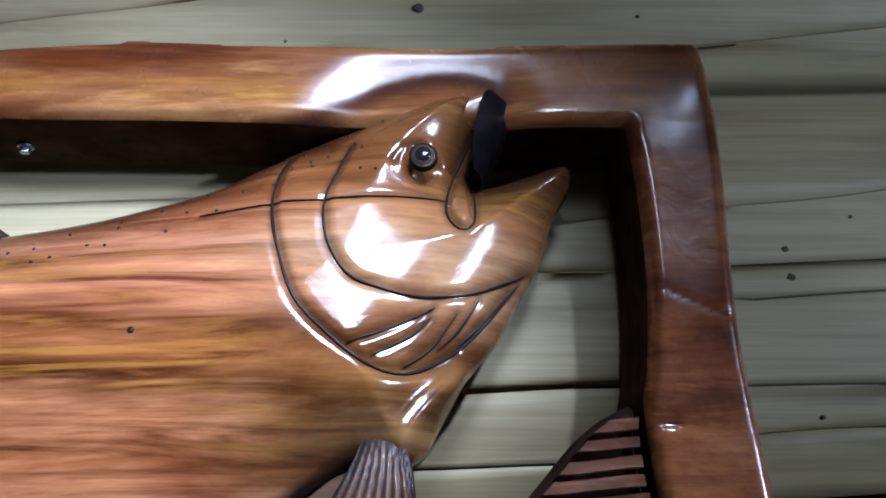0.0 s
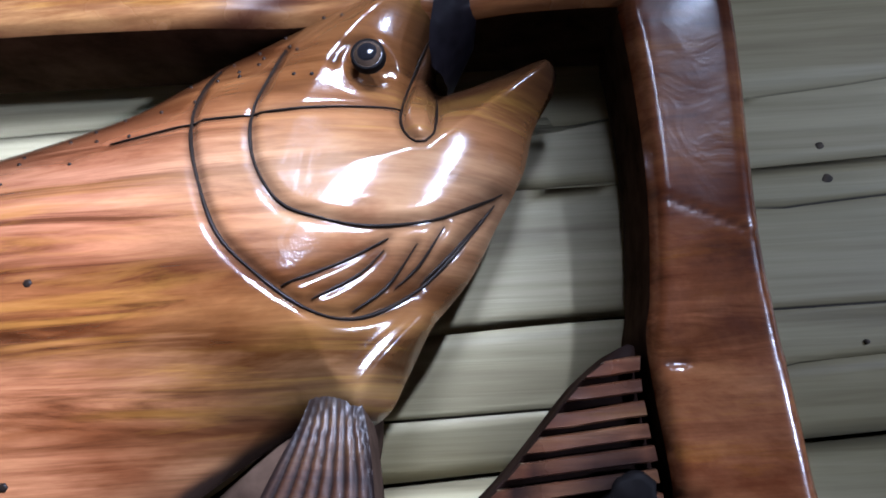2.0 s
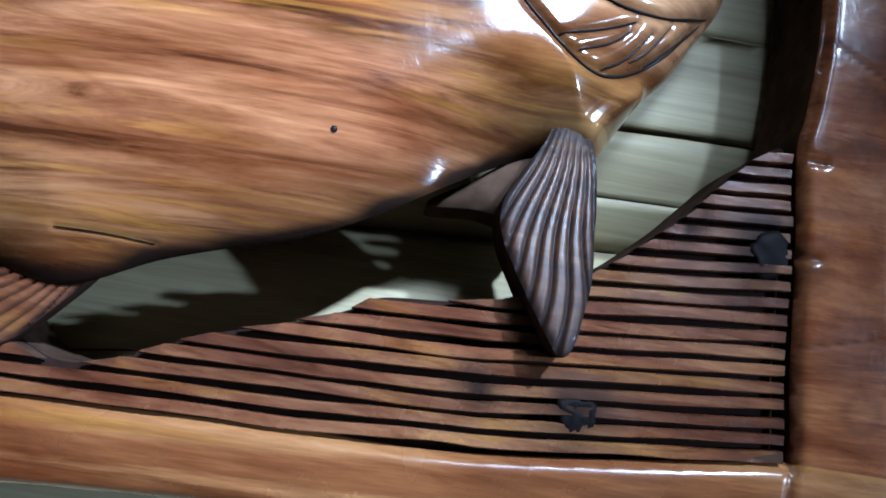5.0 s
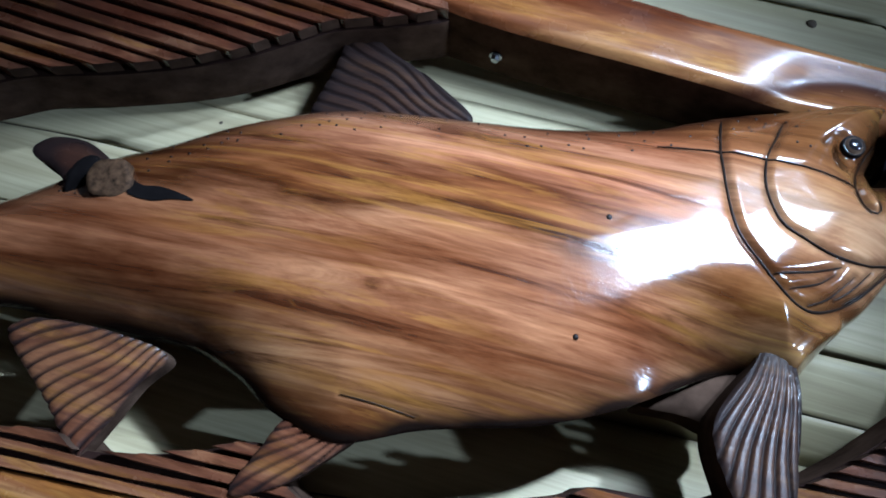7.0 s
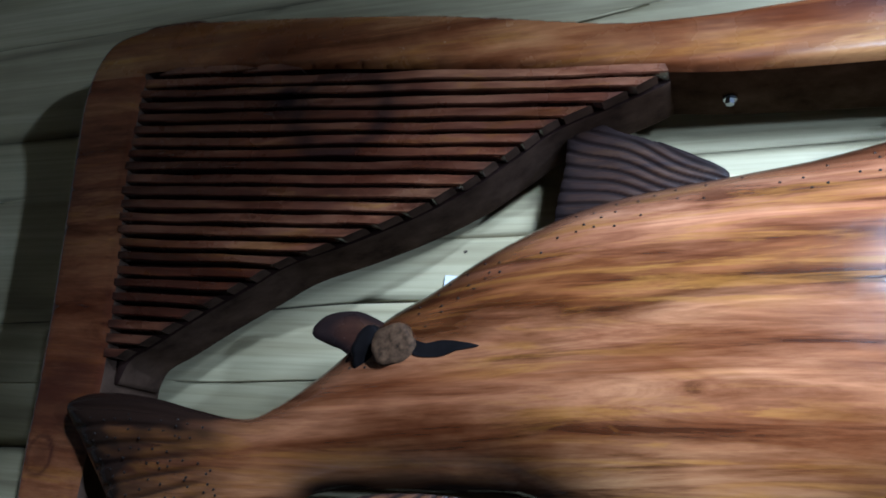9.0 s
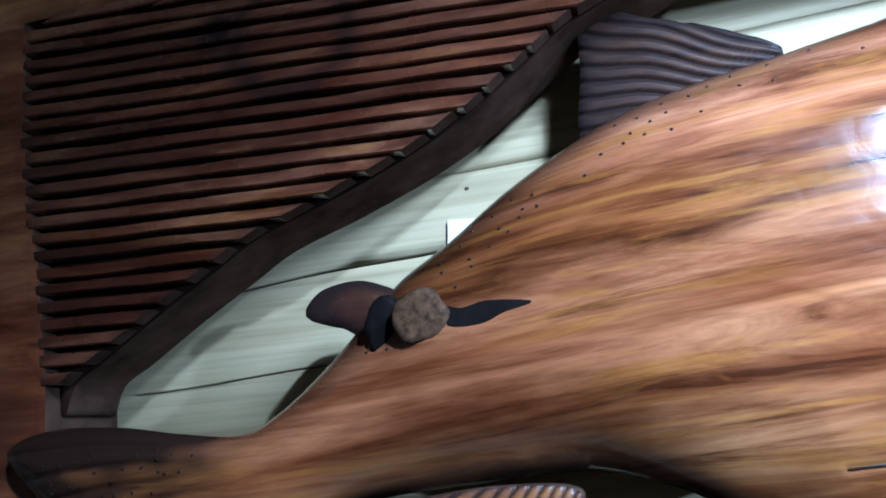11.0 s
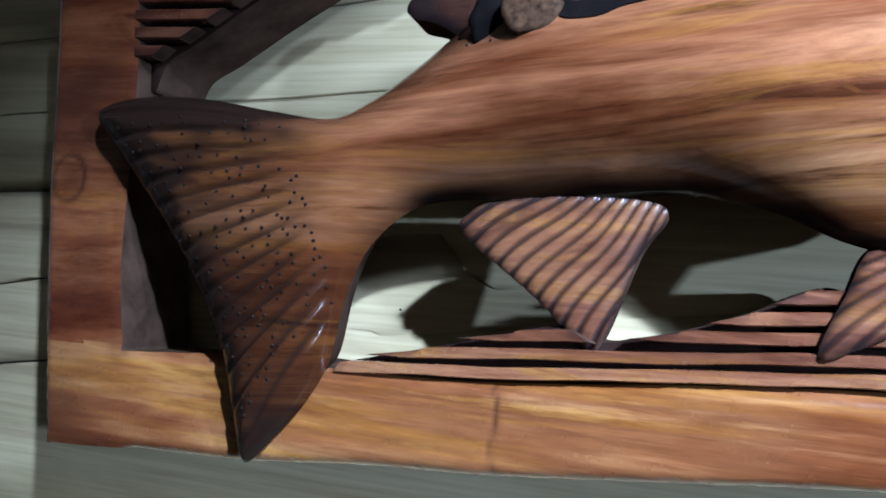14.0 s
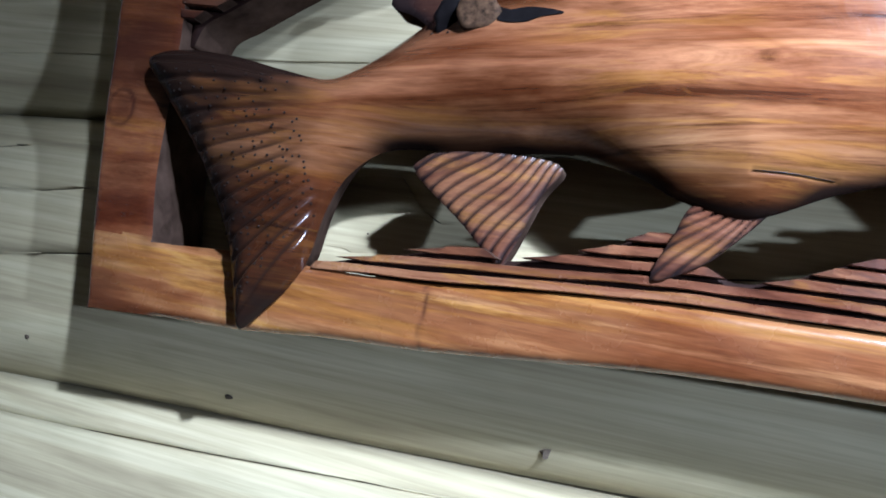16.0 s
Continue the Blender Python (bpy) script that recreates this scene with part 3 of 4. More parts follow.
def slatted(name, loop, z0, pitch, count, slope, bend, label, seed, wood):
    """A board with deep saw grooves: a dark back board and one proud slat between every two grooves."""
    (v, f, b, s), = carve([loop], flat_height(-0.092), -0.02, 0.005)
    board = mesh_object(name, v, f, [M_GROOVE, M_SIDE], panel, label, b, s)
    rng = random.Random(seed)
    xs = np.arange(loop[:, 0].min(), loop[:, 0].max(), 0.006)
    for k in range(count):
        wide = pitch * rng.uniform(0.31, 0.37)
        ph = rng.uniform(0, 9)
        zc = z0 + k * pitch + slope(k / count) * (xs - xs.mean()) + bend(xs)
        zc = zc + np.array([0.0022 * noise.noise((a * 9, ph, 0)) for a in xs])
        ok = within(xs, zc, [loop])
        runs, run = [], []
        for i, o in enumerate(ok):
            if o:
                run.append(i)
            elif run:
                runs.append(run)
                run = []
        if run:
            runs.append(run)
        for run in runs:
            if len(run) < 3:
                continue
            top = -0.1075 - rng.uniform(0, 0.003)
            lanes = []
            for f, dy in ((-1, 0.016), (-1, 0.002), (-0.8, 0), (0.8, 0), (1, 0.002), (1, 0.016)):
                w = wide * (1 + 0.15 * np.array([noise.noise((a * 22, ph, 3)) for a in xs[run]]))
                lx, lz = xs[run].copy(), zc[run] + f * w
                for end, sign in ((0, -1), (-1, 1)):
                    probe = lx[end] + sign * np.arange(-0.03, 0.03, 0.0008)
                    fine = within(probe, np.full(probe.shape, lz[end]) + (probe - lx[end]) * (lz[end] - lz[end - 1 if end else 1]) / (lx[end] - lx[end - 1 if end else 1]), [loop])
                    lx[end] = probe[np.nonzero(fine)[0][-1]] if fine.any() else lx[end]
                lx = np.maximum.accumulate(np.minimum(np.maximum(lx, lx[0]), lx[-1]))
                ly = top + dy + np.array([0.0016 * noise.noise((a * 15, ph, 7)) for a in lx])
                lanes.append(np.stack([lx, ly, lz], 1))
            n = len(run)
            verts = np.concatenate(lanes)
            faces = [(j * n + i, j * n + i + 1, (j + 1) * n + i + 1, (j + 1) * n + i) for j in range(5) for i in range(n - 1)]
            faces += [tuple(j * n for j in range(6)), tuple(j * n + n - 1 for j in range(5, -1, -1))]
            slat_dark = np.zeros(len(verts))
            for kx, kz, kr, kw in SCORCHED:
                r = np.hypot(verts[:, 0] - kx, 1.15 * (verts[:, 2] - kz)) + 0.012 * np.array([noise.noise((a * 40, 3.0, b * 40)) for a, b in zip(verts[:, 0], verts[:, 2])])
                slat_dark = np.maximum(slat_dark, (0.7 if kr else 0.95) * np.exp(-(((r - kr) / kw) ** 2)))
            # flanks and ends coloured darker than the top of the slat
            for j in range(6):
                slat_dark[[j * n, j * n + 1, j * n + n - 2, j * n + n - 1]] = 0.45, 0.2, 0.2, 0.45
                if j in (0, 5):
                    slat_dark[j * n:(j + 1) * n] = 0.9
            mesh_object("slat", verts, faces, [wood, M_SIDE], board, "", slat_dark, [0] * (len(faces) - 2) + [1, 1], False)
    return board


GROOVE = ((-0.10, 0.036, 0.18, 0.287, 0.509, 0.641, 0.885), (1.412, 1.421, 1.434, 1.442, 1.449, 1.455, 1.480))
slatted("upper_slat_board", UL, 1.672, 0.0158, 24, lambda u: -0.02 - 0.06 * u, lambda x: 0.0 * x, "dark red-brown saw-grooved cedar board", 11, M_SLAT)
slatted("lower_slat_board", LR, 0.0062, 0.0133, 22, lambda u: 0.0, lambda x: np.interp(x, *GROOVE), "red-brown saw-grooved cedar board", 12, M_SLAT_LOW)

# ---- the fish ----
BACK = [(-0.113, 1.615), (-0.082, 1.630), (-0.05, 1.658), (-0.02, 1.69), (0.018, 1.731), (0.066, 1.763), (0.113, 1.796), (0.16, 1.823), (0.206, 1.845), (0.265, 1.863), (0.36, 1.882), (0.44, 1.898), (0.526, 1.924), (0.570, 1.947), (0.637, 1.979), (0.683, 2.000), (0.730, 2.010)]
HEAD = [(0.764, 2.004), (0.764, 1.99), (0.753, 1.955), (0.750, 1.926), (0.766, 1.926), (0.795, 1.934), (0.829, 1.943), (0.834, 1.925), (0.817, 1.895), (0.806, 1.859), (0.785, 1.821), (0.767, 1.788), (0.742, 1.757), (0.722, 1.722), (0.710, 1.701)]
BELLY = [(0.69, 1.69), (0.655, 1.69), (0.623, 1.674), (0.556, 1.625), (0.49, 1.59), (0.433, 1.571), (0.39, 1.555), (0.327, 1.526), (0.268, 1.535), (0.22, 1.556), (0.161, 1.568), (0.10, 1.565), (0.03, 1.561), (-0.024, 1.554), (-0.051, 1.539), (-0.073, 1.511), (-0.086, 1.472)]
TAIL = [(-0.094, 1.422), (-0.109, 1.389), (-0.131, 1.360), (-0.150, 1.338), (-0.158, 1.343), (-0.170, 1.381), (-0.183, 1.42), (-0.202, 1.455), (-0.23, 1.496), (-0.265, 1.537), (-0.301, 1.575), (-0.334, 1.610), (-0.321, 1.626), (-0.28, 1.632), (-0.221, 1.629), (-0.165, 1.620)]
FISH = curve(BACK + HEAD + BELLY + TAIL, True, 0.005)
GILL = curve([(0.597, 1.945), (0.593, 1.918), (0.593, 1.886), (0.601, 1.850), (0.616, 1.811), (0.640, 1.785), (0.669, 1.763), (0.695, 1.757), (0.723, 1.769), (0.750, 1.792), (0.785, 1.835)])
CHEEK = curve([(0.650, 1.945), (0.643, 1.921), (0.634, 1.889), (0.637, 1.857), (0.653, 1.829), (0.676, 1.818), (0.706, 1.812), (0.739, 1.816), (0.765, 1.827), (0.795, 1.845)])
JAW = curve([(0.763, 1.985), (0.742, 1.946), (0.730, 1.912), (0.727, 1.883), (0.737, 1.867), (0.748, 1.873), (0.750, 1.903), (0.748, 1.925)])
LATERAL = curve([(0.535, 1.881), (0.595, 1.888), (0.634, 1.889), (0.68, 1.892), (0.727, 1.896)])
RAYS = [curve([(0.655, 1.776), (0.69, 1.79), (0.718, 1.805)]), curve([(0.673, 1.768), (0.70, 1.783), (0.715, 1.798)]), curve([(0.695, 1.761), (0.715, 1.776), (0.735, 1.803)]),
        curve([(0.720, 1.776), (0.735, 1.79), (0.752, 1.815)]), curve([(0.735, 1.78), (0.755, 1.80), (0.776, 1.825)])]
CRACK = curve([(0.323, 1.565), (0.354, 1.5665), (0.389, 1.566)])
CRACK_FORK = curve([(0.345, 1.569), (0.356, 1.562)])
BROW = curve([(0.686, 1.926), (0.692, 1.936), (0.706, 1.941)])
FOLD = curve([(0.738, 1.757), (0.715, 1.735), (0.700, 1.715), (0.694, 1.695)])
SEAM_GROWTH = curve([(0.66, 1.71), (0.664, 1.69)])
TAIL_RAYS = []
for k in range(14):
    t = k / 13
    a = np.array((-0.135 + 0.052 * t + 0.01 * math.sin(3 * t), 1.606 - 0.125 * t))
    b = np.array((-0.336 + 0.182 * t, 1.612 - 0.262 * t)) + np.array((-0.012, -0.009)) * math.sin(math.pi * t)
    TAIL_RAYS.append(curve([a, (a + b) / 2 + np.array((0.004, 0.006)) * (1 - t), b]))


def step_in(x, z, line, inward, rise, run):
    """A plate that stands proud on one side of a line."""
    d, qx, qz = near(x, z, line)
    t = np.where((x - qx) * inward[0] + (z - qz) * inward[1] > 0, d, 0)
    return rise * np.exp(-d / run) * smooth(t, 0.0, 0.009)


def fish_height(x, z, d):
    tail = 1 - smooth(x, -0.16, 0.06)
    edge = 0.072 + 0.048 * tail + 0.022 * smooth(x, 0.62, 0.76) * smooth(z, 1.9, 1.97)
    under = smooth(-z, -1.70, -1.62) * smooth(x, 0.12, 0.26) * (1 - smooth(x, 0.68, 0.73))
    under = under * (1 + 0.45 * smooth(x, 0.48, 0.6))
    edge = edge + 0.030 * under
    rise = 0.068 * (1 - tail) - 0.030 * under + 0.022 * tail
    run = 0.095 * (1 - tail) + 0.035 * tail
    t = 1 - np.clip(d / run, 0, 1)
    y = -(edge + rise * np.maximum(0, 1 - t**2) ** 0.72 + 0.008 * np.clip(d / 0.17, 0, 1))
    y += 0.085 * (z - 1.76) * smooth(x, 0.1, 0.4)
    burn_shade = np.zeros(x.shape)
    # gill cover, cheek and jaw plates
    head = step_in(x, z, GILL, (0.6, 0.8), 0.0032, 0.05) + step_in(x, z, CHEEK, (0.5, 0.85), 0.0025, 0.035)
    inside_jaw = within(x, z, [np.vstack([JAW, [(0.77, 1.96)]])])
    jd, _, _ = near(x, z, JAW)
    y -= head + np.where(inside_jaw, 0.007 * smooth(jd, 0.0, 0.008), 0)
    # the breast swells towards the gill cover
    gd, gx, gz = near(x, z, GILL)
    y -= 0.0022 * np.exp(-((gd - 0.02) / 0.034) ** 2) * smooth((gx - x) * 0.6 + (gz - z) * 0.8, -0.001, 0.004) * smooth(-z, -1.90, -1.84)
    # carved lines
    lines = [(GILL, 0.0042, 0.0018, 0.55), (CHEEK, 0.0038, 0.0017, 0.5), (JAW, 0.0034, 0.003, 0.5), (LATERAL, 0.0024, 0.002, 0.4), (CRACK, 0.0022, 0.002, 0.4), (BROW, 0.0045, 0.003, 0.6)]
    lines += [(r, 0.0032, 0.0026, 0.5) for r in RAYS]
    for line, w, deep, dark in lines:
        m = (x > line[:, 0].min() - 0.02) & (x < line[:, 0].max() + 0.02) & (z > line[:, 1].min() - 0.02) & (z < line[:, 1].max() + 0.02)
        if not m.any():
            continue
        e, _, _ = near(x[m], z[m], line)
        g = np.exp(-(e / w) ** 2)
        y[m] += deep * g
        burn_shade[m] = np.maximum(burn_shade[m], dark * g)
    # ridges on the breast
    e, _, _ = near(x, z, FOLD)
    y -= 0.012 * np.exp(-(e / 0.009) ** 2) * smooth(z, 1.685, 1.70)
    e, _, _ = near(x, z, SEAM_GROWTH)
    burn_shade = np.maximum(burn_shade, 0.6 * np.exp(-(e / 0.007) ** 2))
    breast = np.exp(-(((x - 0.635) / 0.06) ** 2 + ((z - 1.705 - 0.15 * (x - 0.635)) / 0.02) ** 2))
    burn_shade = np.maximum(burn_shade, 0.5 * breast * (0.8 + 0.5 * np.array([noise.noise((a * 25, 6.0, b * 70)) for a, b in zip(x, z)])))
    # eye socket
    r = np.hypot(x - 0.709, z - 1.924)
    y += 0.006 * np.exp(-((r / 0.015) ** 2)) - 0.003 * np.exp(-(((r - 0.017) / 0.006) ** 2))
    # tail rays
    on_tail = smooth(-x, 0.045, 0.10)
    groove = np.zeros(x.shape)
    m = x < -0.02
    for line in TAIL_RAYS:
        e, _, _ = near(x[m], z[m], line)
        start = smooth(np.hypot(x[m] - line[0, 0], z[m] - line[0, 1]), 0.0, 0.055)
        groove[m] = np.maximum(groove[m], start * np.exp(-(e / 0.0026) ** 2))
    y += 0.0042 * groove * on_tail * smooth(d, 0.002, 0.012)
    burn_shade = np.maximum(burn_shade, 0.93 * groove * on_tail)
    rim = smooth(-x, 0.07, 0.17) * np.exp(-(d / 0.03)) * 1.5 * 1.4 + 0.78 * smooth(-x, 0.16, 0.29) + 0.16 * smooth(-x, 0.09, 0.15)
    rim = rim * (0.75 + 0.5 * np.array([noise.noise((a * 30, 2.0, b * 60)) for a, b in zip(x, z)]))
    burn_shade = np.maximum(burn_shade, np.clip(rim, 0, 0.97))
    low = smooth(-z, -1.40, -1.345) * (x < -0.05)
    burn_shade = np.maximum(burn_shade, 0.93 * low)
    # scorched dorsal edge
    top = smooth(x, -0.1, 0.0) * np.exp(-(d / 0.021) ** 2) * (0.25 + 0.75 * smooth(z - 0.33 * x, 1.62, 1.66))
    burn_shade = np.maximum(burn_shade, 0.85 * top)
    # stained edge and painted shade on the belly underside, deepest towards the breast fin
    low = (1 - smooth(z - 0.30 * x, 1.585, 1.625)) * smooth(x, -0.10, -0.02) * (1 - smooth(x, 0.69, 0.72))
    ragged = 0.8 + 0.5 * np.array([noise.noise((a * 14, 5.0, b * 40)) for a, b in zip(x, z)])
    burn_shade = np.maximum(burn_shade, low * ragged * np.maximum(1.3 * np.exp(-(d / 0.012) ** 2), 0.62 * np.exp(-(d / 0.034) ** 2) * (0.35 + 0.65 * smooth(x, 0.34, 0.56))))
    knot = np.exp(-(((x - 0.030) / 0.02) ** 2 + ((z - 1.688) / 0.018) ** 2))
    burn_shade = np.maximum(burn_shade, 0.5 * knot)
    mouth = np.exp(-(((x - 0.757) / 0.010) ** 2 + ((z - 1.935) / 0.03) ** 2)) * (x > 0.748)
    burn_shade = np.maximum(burn_shade, mouth)
    return y, np.clip(burn_shade, 0, 1)


body_piece, tail_piece = carve([FISH], fish_height, -0.040, 0.0021, lambda x, z: (x < -0.085 + 0.35 * (z - 1.55)).astype(int), 0.024)


def grain_flow(piece):
    """Height over the line that the grain follows, rising from the tail to the shoulder."""
    v = np.array(piece[0])
    return v[:, 2] - np.interp(v[:, 0], (-0.35, -0.10, 0.0, 0.10, 0.22, 0.35, 0.50, 0.65, 0.85), (1.600, 1.605, 1.612, 1.622, 1.634, 1.642, 1.648, 1.650, 1.650))


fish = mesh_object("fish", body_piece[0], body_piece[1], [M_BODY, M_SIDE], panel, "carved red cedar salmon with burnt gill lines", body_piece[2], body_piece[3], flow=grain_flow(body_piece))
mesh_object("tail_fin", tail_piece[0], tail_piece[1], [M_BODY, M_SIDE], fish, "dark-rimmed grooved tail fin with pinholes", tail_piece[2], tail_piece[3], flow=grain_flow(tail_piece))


def fin(name, outline, root, plane, thick, rays, label, material=M_FIN, dark=0.45, tip=0.0, base=0.15, parent=fish, tuck=None):
    """A thin carved fin: plane gives y at the root and its change along x and z; rays fan out from the root."""
    loop = curve(outline, True, 0.004)
    far = max(np.hypot(loop[:, 0] - root[0], loop[:, 1] - root[1]))

    def height(x, z, d):
        a, r = np.arctan2(z - root[1], x - root[0]), np.hypot(x - root[0], z - root[1])
        turn = a + 0.012 * np.sin(r * 60)
        wave = np.sin(turn * rays)
        g = np.clip(wave - 0.1, 0, 1) ** 1.4 * smooth(r, 0.035, 0.075)
        y = plane[0] + plane[1] * (x - root[0]) + plane[2] * (z - root[1]) + 0.0036 * g + 0.003 * np.exp(-(d / 0.004))
        if tuck:
            y = y + 0.006 * smooth(z, tuck - 0.03, tuck + 0.02)
        return y, np.clip(base + 1.5 * dark * g + tip * smooth(r / far, 0.6, 1.0) + 0.75 * np.exp(-(d / 0.004)) + (0.35 * smooth(z, tuck - 0.02, tuck + 0.01) if tuck else 0), 0, 0.95)

    (v, f, b, s), = carve([loop], height, plane[0] + thick, 0.0016)
    return mesh_object(name, v, f, [material, M_SIDE], parent, label, b, s)


fin("pectoral_fin", [(0.670, 1.716), (0.660, 1.695), (0.644, 1.666), (0.634, 1.640), (0.637, 1.616), (0.652, 1.588), (0.671, 1.558), (0.690, 1.533), (0.701, 1.546), (0.708, 1.588), (0.707, 1.638), (0.702, 1.690), (0.692, 1.716)],
    (0.686, 1.760), (-0.114, 0.0, 0.13), 0.030, 84, "dark ridged pectoral fin standing proud of the slats", dark=0.5, base=0.5, tuck=1.705)
# dark wedge, added also to keep lamp light off the wall below
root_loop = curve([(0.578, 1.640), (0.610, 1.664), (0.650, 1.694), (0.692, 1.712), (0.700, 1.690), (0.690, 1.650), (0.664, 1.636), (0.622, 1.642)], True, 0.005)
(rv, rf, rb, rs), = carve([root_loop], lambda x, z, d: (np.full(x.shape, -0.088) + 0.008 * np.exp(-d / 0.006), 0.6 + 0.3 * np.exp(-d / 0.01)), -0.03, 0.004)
mesh_object("fin_root", rv, rf, [M_SIDE, M_SIDE], fish, "dark block behind the pectoral fin, added to hold off light", rb, rs)
fin("pelvic_fin", [(0.283, 1.536), (0.335, 1.546), (0.347, 1.540), (0.319, 1.504), (0.295, 1.480), (0.258, 1.460), (0.253, 1.468), (0.266, 1.501)],
    (0.365, 1.575), (-0.122, 0.0, -0.06), 0.022, 74, "grooved grey-brown pelvic fin", M_TAIL, 0.5, 0.0, 0.1)
fin("anal_fin", [(0.007, 1.546), (0.028, 1.556), (0.092, 1.562), (0.152, 1.556), (0.136, 1.521), (0.114, 1.458), (0.102, 1.451), (0.061, 1.486), (0.003, 1.530)],
    (0.22, 1.68), (-0.104, 0.0, -0.03), 0.03, 120, "triangular ridged anal fin with worn stain", M_TAIL, 0.55)
fin("dorsal_fin", [(0.196, 1.962), (0.244, 1.938), (0.290, 1.921), (0.350, 1.884), (0.29, 1.862), (0.23, 1.845), (0.183, 1.832), (0.188, 1.90)],
    (0.47, 1.815), (-0.064, 0.0, 0.0), 0.03, 125, "dark stained grooved dorsal fin", M_FIN, 0.4, 0.2, 0.68)
fin("adipose_fin", [(0.035, 1.712), (0.009, 1.727), (-0.016, 1.734), (-0.046, 1.729), (-0.061, 1.714), (-0.056, 1.704), (-0.032, 1.697), (-0.012, 1.684), (-0.004, 1.668), (0.03, 1.664), (0.05, 1.69)],
    (0.03, 1.69), (-0.098, 0.0, 0.0), 0.04, 1, "small rounded dark adipose fin", M_SLAT, 0.0, 0.4, 0.7)


def disc(name, at, r, depth, mats, parent, label, rough=0.0, seed=3):
    """A low rounded boss that faces the room."""
    verts, faces = [], []
    rings = [(1.0, depth), (1.0, 0.0), (0.93, -0.0025), (0.72, -0.003), (0.45, -0.0032), (0.2, -0.0034)]
    n = 24
    for f, dy in rings:
        for k in range(n):
            a = 2 * math.pi * k / n
            w = 1 + rough * noise.noise((math.cos(a) * 1.5, math.sin(a) * 1.5, seed + f))
            verts.append((at[0] + r * f * w * math.cos(a), at[1] + dy - rough * 0.004 * noise.noise((math.cos(a) * f * 3, math.sin(a) * f * 3, seed)), at[2] + r * f * w * math.sin(a)))
    for q in range(len(rings) - 1):
        for k in range(n):
            faces.append((q * n + k, q * n + (k + 1) % n, (q + 1) * n + (k + 1) % n, (q + 1) * n + k))
    faces.append(tuple((len(rings) - 1) * n + k for k in range(n)))
    return mesh_object(name, verts, faces, mats, parent, label)


disc("knot", (0.051, -0.139, 1.691), 0.0218, 0.05, [M_KNOT], fish, "sawn branch knot, rough brown end grain", 0.25)
disc("scorched_knot_rim", (0.023, -0.123, 1.687), 0.023, 0.05, [M_CHAR], fish, "blackened bark rim beside the knot", 0.4, 8)

disc("charred_knot", (0.856, -0.1065, 1.642), 0.018, 0.02, [M_CHAR], panel, "glossy charred knot among the lower slats", 0.45, 5)
disc("charred_knot", (0.717, -0.1065, 1.494), 0.015, 0.02, [M_CHAR], panel, "small charred knot in the lower slats", 0.5, 6)
# the eye: ring, amber iris and dark pupil in one turned piece
ev, ef, ew = [], [], []
prof = [(0.0112, 0.004), (0.0110, -0.002), (0.0100, -0.0032), (0.0090, -0.0022), (0.0085, -0.003), (0.0062, -0.0052), (0.0045, -0.0062), (0.0022, -0.0068)]
for r, dy in prof:
    for k in range(28):
        a = 2 * math.pi * k / 28
        ev.append((0.709 + r * math.cos(a), -0.1335 + dy, 1.924 + r * math.sin(a)))
for q in range(len(prof) - 1):
    for k in range(28):
        ef.append((q * 28 + k, q * 28 + (k + 1) % 28, (q + 1) * 28 + (k + 1) % 28, (q + 1) * 28 + k))
        ew.append(0 if q < 3 else 1 if q < 5 else 2)
ef.append(tuple((len(prof) - 1) * 28 + k for k in range(28)))
ew.append(2)
M_IRIS = plain("glass_iris", (0.06, 0.04, 0.028), 0.06, 0, 90, 0.3)
M_PUPIL = plain("glass_pupil", (0.01, 0.01, 0.012), 0.04)
mesh_object("eye", ev, ef, [M_CHAR, M_IRIS, M_PUPIL], fish, "glassy dark eye in a carved ring", None, ew)


def surface(x, z):
    """How far the carving stands out at a place."""
    d, _, _ = near(np.array([x]), np.array([z]), FISH, True)
    y, _ = fish_height(np.array([x]), np.array([z]), d)
    return float(y[0])


def inked(name, line, half, label, sink=0.0022):
    """A burnt line that lies in its carved groove."""
    d, _, _ = near(line[:, 0].copy(), line[:, 1].copy(), FISH, True)
    ok = within(line[:, 0], line[:, 1], [FISH]) & (d > 0.004)
    line, d = line[ok], d[ok]
    y, _ = fish_height(line[:, 0].copy(), line[:, 1].copy(), d)
    t = np.gradient(line, axis=0)
    t /= np.linalg.norm(t, axis=1)[:, None] + 1e-9
    nrm = np.stack([-t[:, 1], t[:, 0]], 1)
    n, verts, faces = len(line), [], []
    for k, off in enumerate((-1, -0.6, 0.6, 1)):
        w = half * (1 + 0.25 * np.sin(np.arange(n) * 0.7)) * np.minimum(1, np.minimum(np.arange(n), n - 1 - np.arange(n)) / 4 + 0.25)
        for (x, z), q, m, ww in zip(line, y, nrm, w):
            verts.append((x + m[0] * off * ww, q - sink + (0.003 if abs(off) == 1 else 0), z + m[1] * off * ww))
    for k in range(3):
        faces += [(k * n + i, k * n + i + 1, (k + 1) * n + i + 1, (k + 1) * n + i) for i in range(n - 1)]
    return mesh_object(name, verts, faces, M_HOLE, fish, label)


for nm, ln, hw, lb in (("gill_line", GILL, 0.0013, "burnt line round the gill cover"), ("cheek_line", CHEEK, 0.0011, "burnt line round the cheek"), ("jaw_line", JAW, 0.0009, "dark line round the jaw plate"),
                       ("lateral_line", LATERAL, 0.0007, "thin burnt lateral line"), ("drying_crack", CRACK, 0.0006, "dark drying crack in the belly")):
    inked(nm, ln, hw, lb)
for ln in RAYS:
    inked("throat_line", ln, 0.0009, "")


